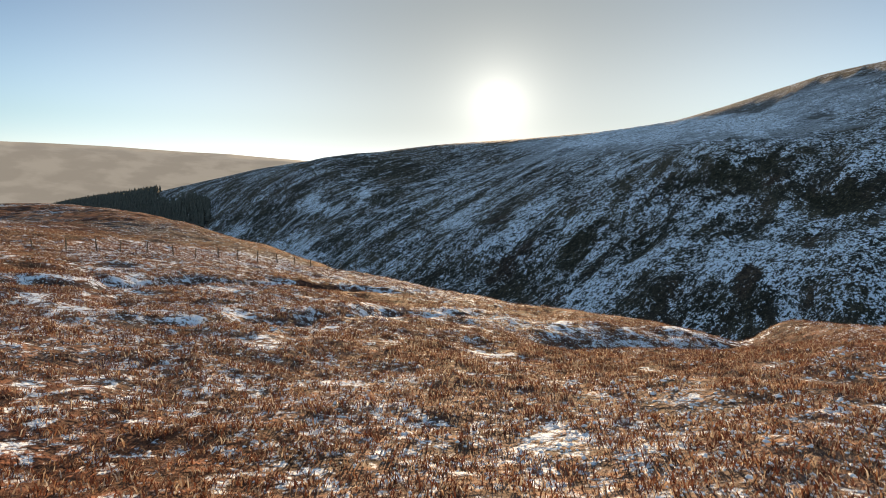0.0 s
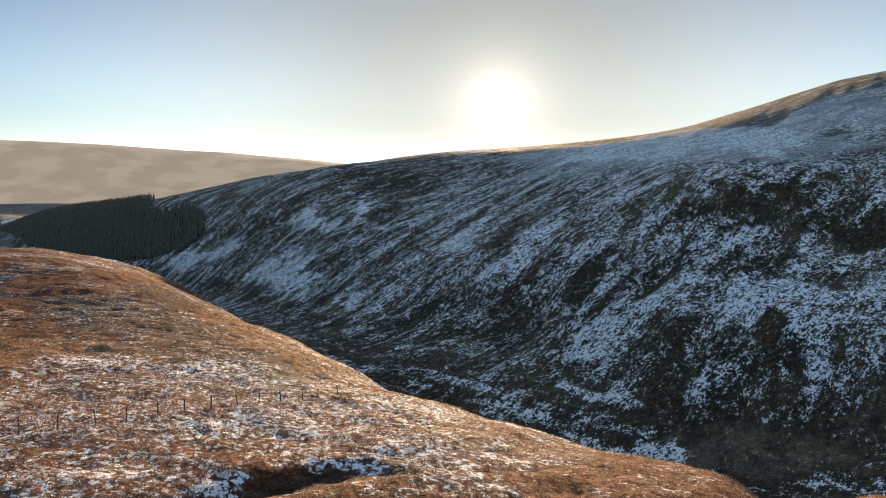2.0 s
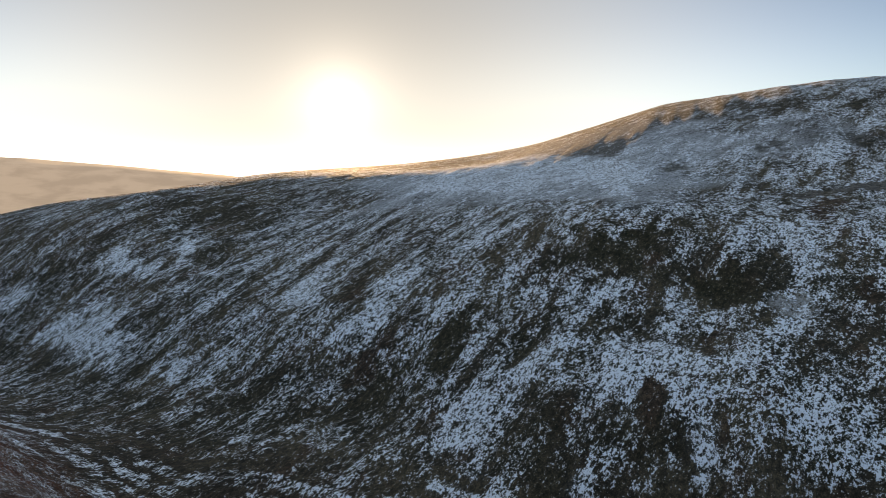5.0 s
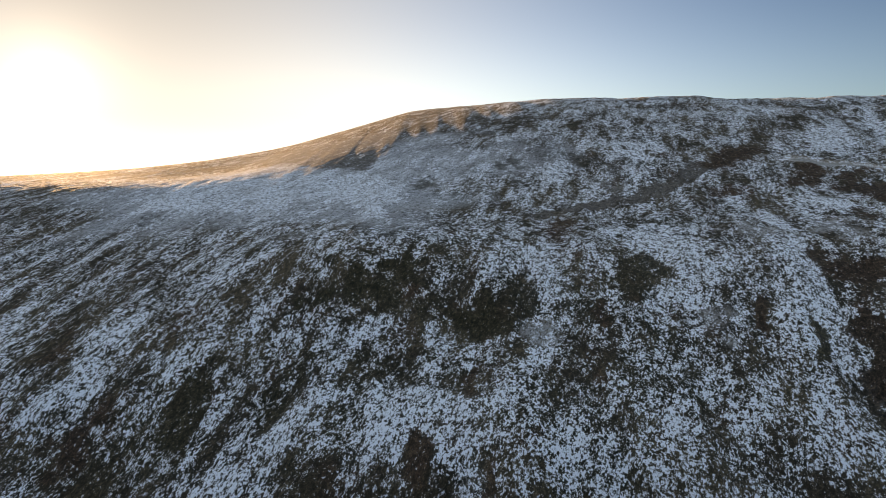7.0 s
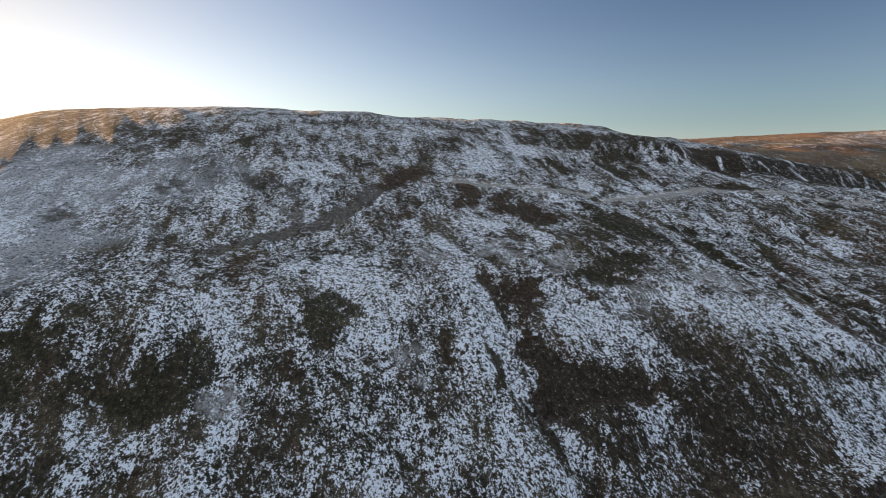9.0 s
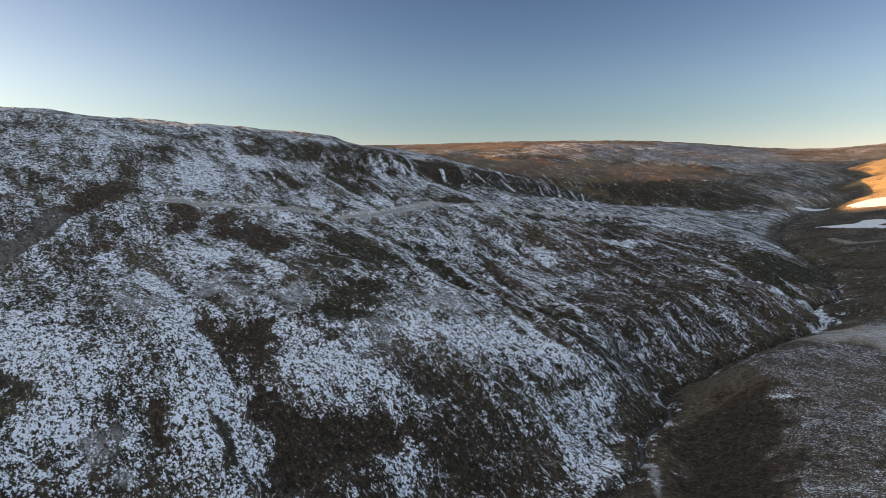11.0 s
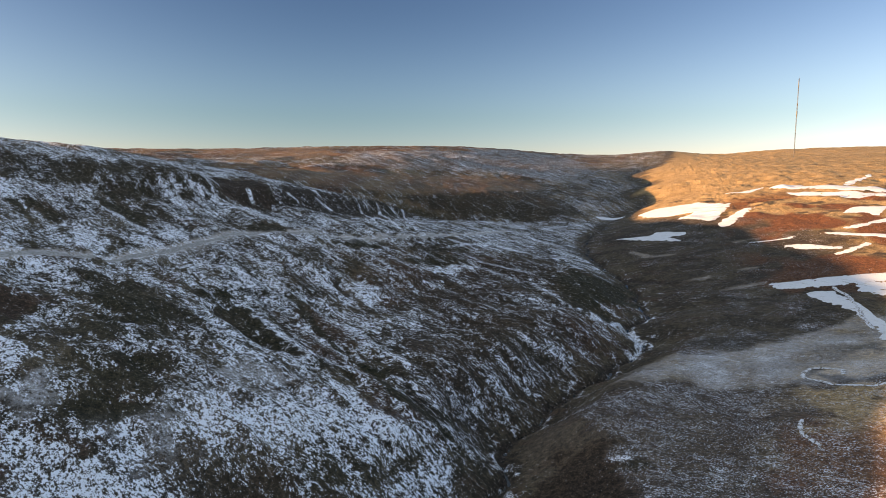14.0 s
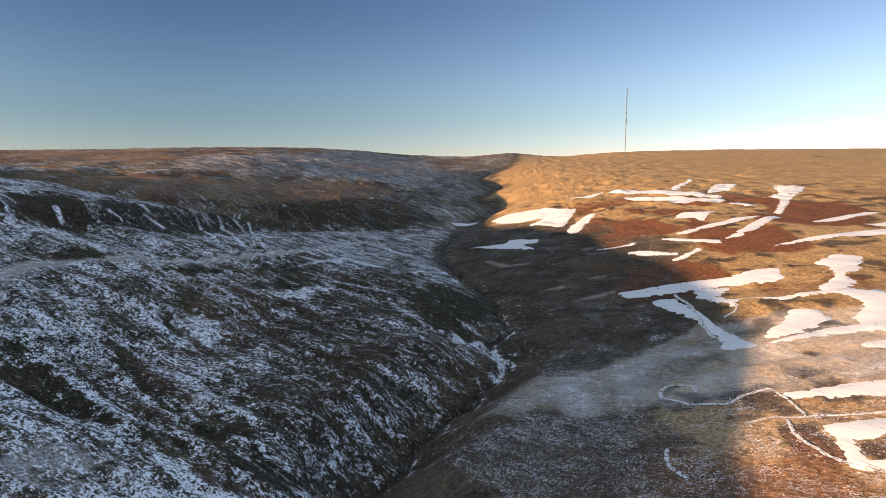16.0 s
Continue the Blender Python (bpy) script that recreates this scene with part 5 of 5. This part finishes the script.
def build_shrub(u, v, reach, tall, seed, label):
    """A low dark bush of many small leaf clumps on short stems."""
    rng = np.random.RandomState(seed)
    x0, y0 = xy_of(u, v)
    z0 = float(height(np.array([u], float), np.array([v], float), fine=False)[0])
    shrub = new("shrub")
    shrub.location = (x0, y0, z0)
    for k in range(6):
        a, r = rng.uniform(0, 6.28), rng.uniform(0.15, 0.8)
        tip = Vector((reach * r * math.cos(a), 0.45 * reach * r * math.sin(a), tall * rng.uniform(0.5, 0.85)))
        foot = Vector((tip.x * 0.6, tip.y * 0.6, -0.3))
        way = tip - foot
        bm = bmesh.new()
        bmesh.ops.create_cone(bm, cap_ends=True, segments=6, radius1=0.07, radius2=0.02, depth=way.length,
                              matrix=Matrix.Translation((tip + foot) / 2) @ way.to_track_quat("Z", "Y").to_matrix().to_4x4())
        part("stem", bm, WOOD, shrub)
    count = 900
    a, r = rng.uniform(0, 6.283, count), np.sqrt(rng.uniform(0, 1, count))
    edge = 1 + 0.25 * np.sin(3 * a + seed) + 0.15 * np.sin(7 * a)
    px, py = reach * r * edge * np.cos(a), 0.5 * reach * r * edge * np.sin(a)
    top = tall * np.sqrt(np.clip(1 - (r * 0.95) ** 2, 0, 1)) * (0.8 + 0.3 * np.sin(2.3 * px + 1.7 * py))
    pz = top * rng.uniform(0.15, 1.0, count)
    c = np.stack([px, py, pz], 1)
    offs = rng.normal(0, 1, (count, 3, 3)) * 0.13
    verts = (c[:, None, :] + offs).reshape(-1, 3)
    mesh = mesh_of("foliage", verts, np.arange(count * 3).reshape(-1, 3))
    mesh.materials.append(NEEDLES)
    leaves = new("foliage", mesh)
    leaves.parent = shrub
    return tagged(shrub, label, "shrub", "shrubs on the moor")


build_shrub(343.5, -10, 3.4, 1.7, 4, "low dark shrub on sunlit straw-coloured moor grass")
build_shrub(315, 6, 1.8, 0.9, 9, "small dark shrub among sunlit moor grass")

# ---- fence ----


def build_fence(count=19, spacing=2.62):
    fence = new("fence")
    u0, v0 = -64.2, 14.5
    x, y = xy_of(u0, v0)
    fence.location = (x, y, float(height(np.array([u0]), np.array([v0]))[0]))
    rng = random.Random(11)
    for k in range(count):
        u, v = u0 + 0.055 * spacing * k + rng.uniform(-0.15, 0.15), v0 + spacing * k + rng.uniform(-0.2, 0.2)
        x, y = xy_of(u, v)
        z = float(height(np.array([u]), np.array([v]))[0])
        tall, r = rng.uniform(1.12, 1.3), rng.uniform(0.055, 0.07)
        bm = bmesh.new()
        bmesh.ops.create_cone(bm, cap_ends=True, segments=8, radius1=r * 1.1, radius2=r * 0.9, depth=tall + 0.4)
        tip = [f for f in bm.faces if f.normal.z > 0.9]
        cut = bmesh.ops.inset_region(bm, faces=tip, thickness=r * 0.3)
        bmesh.ops.translate(bm, verts=list({w for f in tip for w in f.verts}), vec=(0, 0, 0.03))
        bmesh.ops.transform(bm, matrix=pose(x - fence.location.x, y - fence.location.y, z - fence.location.z + tall / 2 - 0.2,
                                            rng.uniform(-5, 5), rng.uniform(-5, 5), rng.uniform(0, 90)), verts=bm.verts)
        part("post", bm, WOOD, fence)
    return tagged(fence, "line of thin weathered wooden posts along the grassy spur", "fence")


build_fence()

# ---- plantation ----
WOOD_EDGE = ((-484, 306), (-494, 294), (-530, 287), (-580, 281), (-660, 275), (-800, 285), (-1050, 335), (-1080, 450), (-850, 430), (-740, 385), (-665, 363), (-640, 343), (-590, 332), (-560, 338), (-520, 328), (-498, 317))


def inside(u, v, outline):
    hit = np.zeros(u.shape, bool)
    for (au, av), (bu, bv) in zip(outline, outline[1:] + outline[:1]):
        hit ^= ((av > v) != (bv > v)) & (u < (bu - au) * (v - av) / (bv - av + 1e-9) + au)
    return hit


def build_plantation():
    """Conifers of five ragged tiers each, close together on the valley side."""
    rng = np.random.RandomState(3)
    us, vs = np.meshgrid(np.arange(-1090, -478, 3.4), np.arange(270, 456, 3.4), indexing="ij")
    us, vs = us.ravel() + rng.uniform(-1.2, 1.2, us.size), vs.ravel() + rng.uniform(-1.2, 1.2, us.size)
    keep = inside(us, vs, WOOD_EDGE)
    us, vs = us[keep], vs[keep]
    base = height(us, vs, fine=False)
    verts, faces, sides, start = [], [], 7, 0
    for u, v, z in zip(us, vs, base):
        x, y = xy_of(u, v)
        tall = rng.uniform(7.0, 9.2) if rng.rand() > 0.06 else rng.uniform(9.2, 10.8)
        wide = rng.uniform(1.7, 2.5)
        for tier in range(4):
            low, high = tall * (0.08 + 0.2 * tier), tall * min(1, 0.48 + 0.2 * tier)
            reach = wide * (1 - 0.21 * tier)
            turn = rng.uniform(0, 6.28)
            r = reach * rng.uniform(0.7, 1.2, sides)
            a = turn + np.arange(sides) * 2 * np.pi / sides
            ring = np.stack([x + r * np.cos(a), y + r * np.sin(a), z + low + rng.uniform(-0.5, 0.5, sides)], 1)
            verts.append(np.vstack([ring, [[x + rng.uniform(-0.1, 0.1), y + rng.uniform(-0.1, 0.1), z + high]]]))
            k = np.arange(sides)
            faces.append(start + np.stack([k, (k + 1) % sides, np.full(sides, sides)], 1))
            start += sides + 1
    mesh = mesh_of("plantation", np.concatenate(verts), np.concatenate(faces))
    mesh.materials.append(NEEDLES)
    return tagged(new("plantation", mesh), "dense dark spruce plantation on the lower valley side", "forest", kind="stuff")


build_plantation()

# ---- far hills ----


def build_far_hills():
    """A long ridge across the main valley, its haze put in as a pale glowing colour."""
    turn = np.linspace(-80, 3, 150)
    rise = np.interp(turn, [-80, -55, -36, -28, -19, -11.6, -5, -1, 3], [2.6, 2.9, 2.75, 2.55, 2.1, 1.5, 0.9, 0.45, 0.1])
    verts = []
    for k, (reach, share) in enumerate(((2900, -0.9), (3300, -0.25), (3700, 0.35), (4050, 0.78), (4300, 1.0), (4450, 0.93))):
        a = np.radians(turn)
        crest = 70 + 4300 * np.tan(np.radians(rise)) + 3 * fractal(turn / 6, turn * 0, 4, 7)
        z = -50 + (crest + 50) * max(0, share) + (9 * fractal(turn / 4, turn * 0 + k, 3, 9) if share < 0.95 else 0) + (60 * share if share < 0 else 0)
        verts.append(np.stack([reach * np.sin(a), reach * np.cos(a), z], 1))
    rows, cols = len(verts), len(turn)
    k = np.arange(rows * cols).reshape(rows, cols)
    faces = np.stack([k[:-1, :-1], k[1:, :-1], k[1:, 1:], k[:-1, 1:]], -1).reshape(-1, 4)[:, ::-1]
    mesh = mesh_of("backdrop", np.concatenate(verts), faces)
    m, nodes, links, bsdf = material("haze_glow_hill")
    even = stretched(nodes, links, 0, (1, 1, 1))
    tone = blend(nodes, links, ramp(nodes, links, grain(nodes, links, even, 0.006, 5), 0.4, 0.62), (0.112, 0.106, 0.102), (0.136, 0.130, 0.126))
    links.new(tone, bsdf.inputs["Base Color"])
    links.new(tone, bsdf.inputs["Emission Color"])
    # the slope's own faint glow stands in for haze in the air
    bsdf.inputs["Emission Strength"].default_value = HAZE_GLOW
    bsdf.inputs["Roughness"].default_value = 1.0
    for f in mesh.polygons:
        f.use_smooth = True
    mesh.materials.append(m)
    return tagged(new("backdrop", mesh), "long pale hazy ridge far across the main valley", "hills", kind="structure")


HAZE_GLOW = 0.9
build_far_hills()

# ---- mast ----


MAST_FOOT, MAST_TALL = (1549.0, -1461.5, 197.0), 232.0


def build_mast():
    mast = new("radio_mast")
    mast.location = MAST_FOOT
    bm = bmesh.new()
    legs = [Vector((1.15 * math.cos(a), 1.15 * math.sin(a), 0)) for a in (0.3, 0.3 + 2.094, 0.3 + 4.189)]
    for leg in legs:
        bmesh.ops.create_cone(bm, cap_ends=True, segments=6, radius1=0.34, radius2=0.28, depth=MAST_TALL, matrix=Matrix.Translation(leg + Vector((0, 0, MAST_TALL / 2))))
    part("column", bm, STEEL, mast, "slender three-legged lattice column")
    bm = bmesh.new()
    step = 4.0
    for k in range(int(MAST_TALL / step)):
        for a, b in ((0, 1), (1, 2), (2, 0)):
            p, q = legs[a] + Vector((0, 0, k * step)), legs[b] + Vector((0, 0, (k + 1) * step))
            way = q - p
            bmesh.ops.create_cone(bm, cap_ends=True, segments=4, radius1=0.12, radius2=0.12, depth=way.length,
                                  matrix=Matrix.Translation((p + q) / 2) @ way.to_track_quat("Z", "Y").to_matrix().to_4x4())
    part("bracing", bm, STEEL, mast)
    for low, high, r in ((0.53, 0.60, 1.9), (0.66, 0.70, 1.7), (0.88, 0.985, 1.3)):
        bm = bmesh.new()
        bmesh.ops.create_cone(bm, cap_ends=True, segments=12, radius1=r, radius2=r * 0.95, depth=(high - low) * MAST_TALL,
                              matrix=Matrix.Translation((0, 0, (low + high) / 2 * MAST_TALL)))
        bmesh.ops.bevel(bm, geom=[e for e in bm.edges if abs(e.verts[0].co.z - e.verts[1].co.z) < 0.1], offset=0.4, segments=1, affect="EDGES")
        part("antenna", bm, STEEL, mast, "enclosed aerial section")
    bm = bmesh.new()
    bmesh.ops.create_cone(bm, cap_ends=True, segments=6, radius1=0.3, radius2=0.08, depth=9, matrix=Matrix.Translation((0, 0, MAST_TALL + 4.4)))
    part("spike", bm, STEEL, mast)
    return tagged(mast, "very tall slender grey lattice radio mast on the moor", "radio mast")


build_mast()

# ---- grass ----


def build_grass():
    """Tufts of dead grass and rush on the spur, thickest where it is passed closest."""
    rng = np.random.RandomState(21)
    sets = []
    for count, (ulo, uhi), (vlo, vhi), blades, tall in (
            (30000, (-52, 24), (-2, 40), 7, 0.23), (26000, (-85, 34), (2, 62), 6, 0.26), (24000, (-130, 40), (10, 105), 6, 0.32), (16000, (-24, 26), (38, 100), 5, 0.26)):
        u, v = rng.uniform(ulo, uhi, count), rng.uniform(vlo, vhi, count)
        thick = fractal(u / 2.2, v / 2.2, 3, 77)
        keep = (thick > -0.55) & (v < bed(u) - 50)
        # little grass grows on the band of heather across the spur, and none in the cut of the ditch
        d, s = off_line(u, v, ((-131, 49), (-115, 57), (-98, 60), (-80, 62), (-68, 62)))
        keep &= (d > 4.5 + 3 * thick) | (rng.uniform(0, 1, count) < 0.12)
        for line, reach in ((GULLIES[1][0], 2.2), (GULLIES[2][0], 1.2)):
            d, s = off_line(u, v, line)
            keep &= (d > reach) | (rng.uniform(0, 1, count) < 0.3)
        u, v = u[keep], v[keep]
        sets.append((np.repeat(u, blades), np.repeat(v, blades), tall))
    verts, faces, start = [], [], 0
    for u, v, tall in sets:
        count = len(u)
        u, v = u + rng.normal(0, 0.11, count), v + rng.normal(0, 0.11, count)
        x, y = xy_of(u, v)
        z = height(u, v) - 0.04
        h, lean, a = tall * rng.uniform(0.4, 1.2, count), rng.uniform(0.35, 1.12, count), rng.uniform(0, 6.283, count)
        wide, b = rng.uniform(0.010, 0.022, count), rng.uniform(0, 6.283, count)
        cx, cy, sx, sy = np.cos(a) * lean * h, np.sin(a) * lean * h, np.cos(b) * wide, np.sin(b) * wide
        p = np.empty((count, 5, 3))
        p[:, 0], p[:, 1] = np.stack([x - sx, y - sy, z], 1), np.stack([x + sx, y + sy, z], 1)
        p[:, 2] = np.stack([x + 0.35 * cx + 0.8 * sx, y + 0.35 * cy + 0.8 * sy, z + 0.6 * h], 1)
        p[:, 3] = np.stack([x + 0.35 * cx - 0.8 * sx, y + 0.35 * cy - 0.8 * sy, z + 0.6 * h], 1)
        p[:, 4] = np.stack([x + cx, y + cy, z + h * np.sqrt(np.maximum(0.1, 1 - 0.72 * lean**2))], 1)
        k = start + 5 * np.arange(count)[:, None]
        faces.append(np.concatenate([k + [0, 1, 2], k + [0, 2, 3], k + [3, 2, 4]]))
        verts.append(p.reshape(-1, 3))
        start += 5 * count
    mesh = mesh_of("grass", np.concatenate(verts), np.concatenate(faces))
    mesh.materials.append(GRASS)
    return tagged(new("grass", mesh), "tufts of dead rust and straw coloured moor grass", "grass", kind="stuff")


build_grass()


def build_snow_clumps():
    """Small lumps of snow caught on and between the tufts of the spur."""
    rng = np.random.RandomState(43)
    us, vs, rs = [], [], []
    for count, (ulo, uhi), (vlo, vhi), size in (
            (24000, (-52, 24), (4, 40), 0.034), (26000, (-85, 34), (12, 62), 0.06), (24000, (-130, 40), (20, 105), 0.09)):
        u, v = rng.uniform(ulo, uhi, count), rng.uniform(vlo, vhi, count)
        lie = fractal(u / 14, v / 14, 3, 57) + 0.8 * fractal(u / 3.2, v / 3.2, 3, 45) 
        keep = (lie + rng.uniform(-0.45, 0.45, count) > 0.38) & (v < bed(u) - 50)
        us.append(u[keep]), vs.append(v[keep]), rs.append(size * rng.uniform(0.5, 1.5, keep.sum()))
    u, v, r = np.concatenate(us), np.concatenate(vs), np.concatenate(rs)
    count, sides = len(u), 6
    x, y = xy_of(u, v)
    z = height(u, v) + rng.uniform(0.0, 0.09, count)
    a = rng.uniform(0, 6.283, (count, 1)) + np.arange(sides) * 2 * np.pi / sides
    reach = r[:, None] * rng.uniform(0.6, 1.4, (count, sides))
    p = np.empty((count, sides + 1, 3))
    p[:, :sides, 0], p[:, :sides, 1] = x[:, None] + reach * np.cos(a), y[:, None] + reach * np.sin(a)
    p[:, :sides, 2] = z[:, None] - 0.3 * r[:, None] * rng.uniform(0.5, 1.5, (count, sides))
    p[:, sides] = np.stack([x, y, z + r * rng.uniform(0.2, 0.55, count)], 1)
    k = np.arange(sides)
    faces = ((sides + 1) * np.arange(count)[:, None, None] + np.stack([k, (k + 1) % sides, np.full(sides, sides)], 1)).reshape(-1, 3)
    mesh = mesh_of("snow", p.reshape(-1, 3), faces)
    mesh.polygons.foreach_set("use_smooth", np.ones(len(faces), bool))
    mesh.materials.append(SNOW)
    return tagged(new("snow", mesh), "small lumps of snow caught between tufts of moor grass", "snow", kind="stuff")


build_snow_clumps()
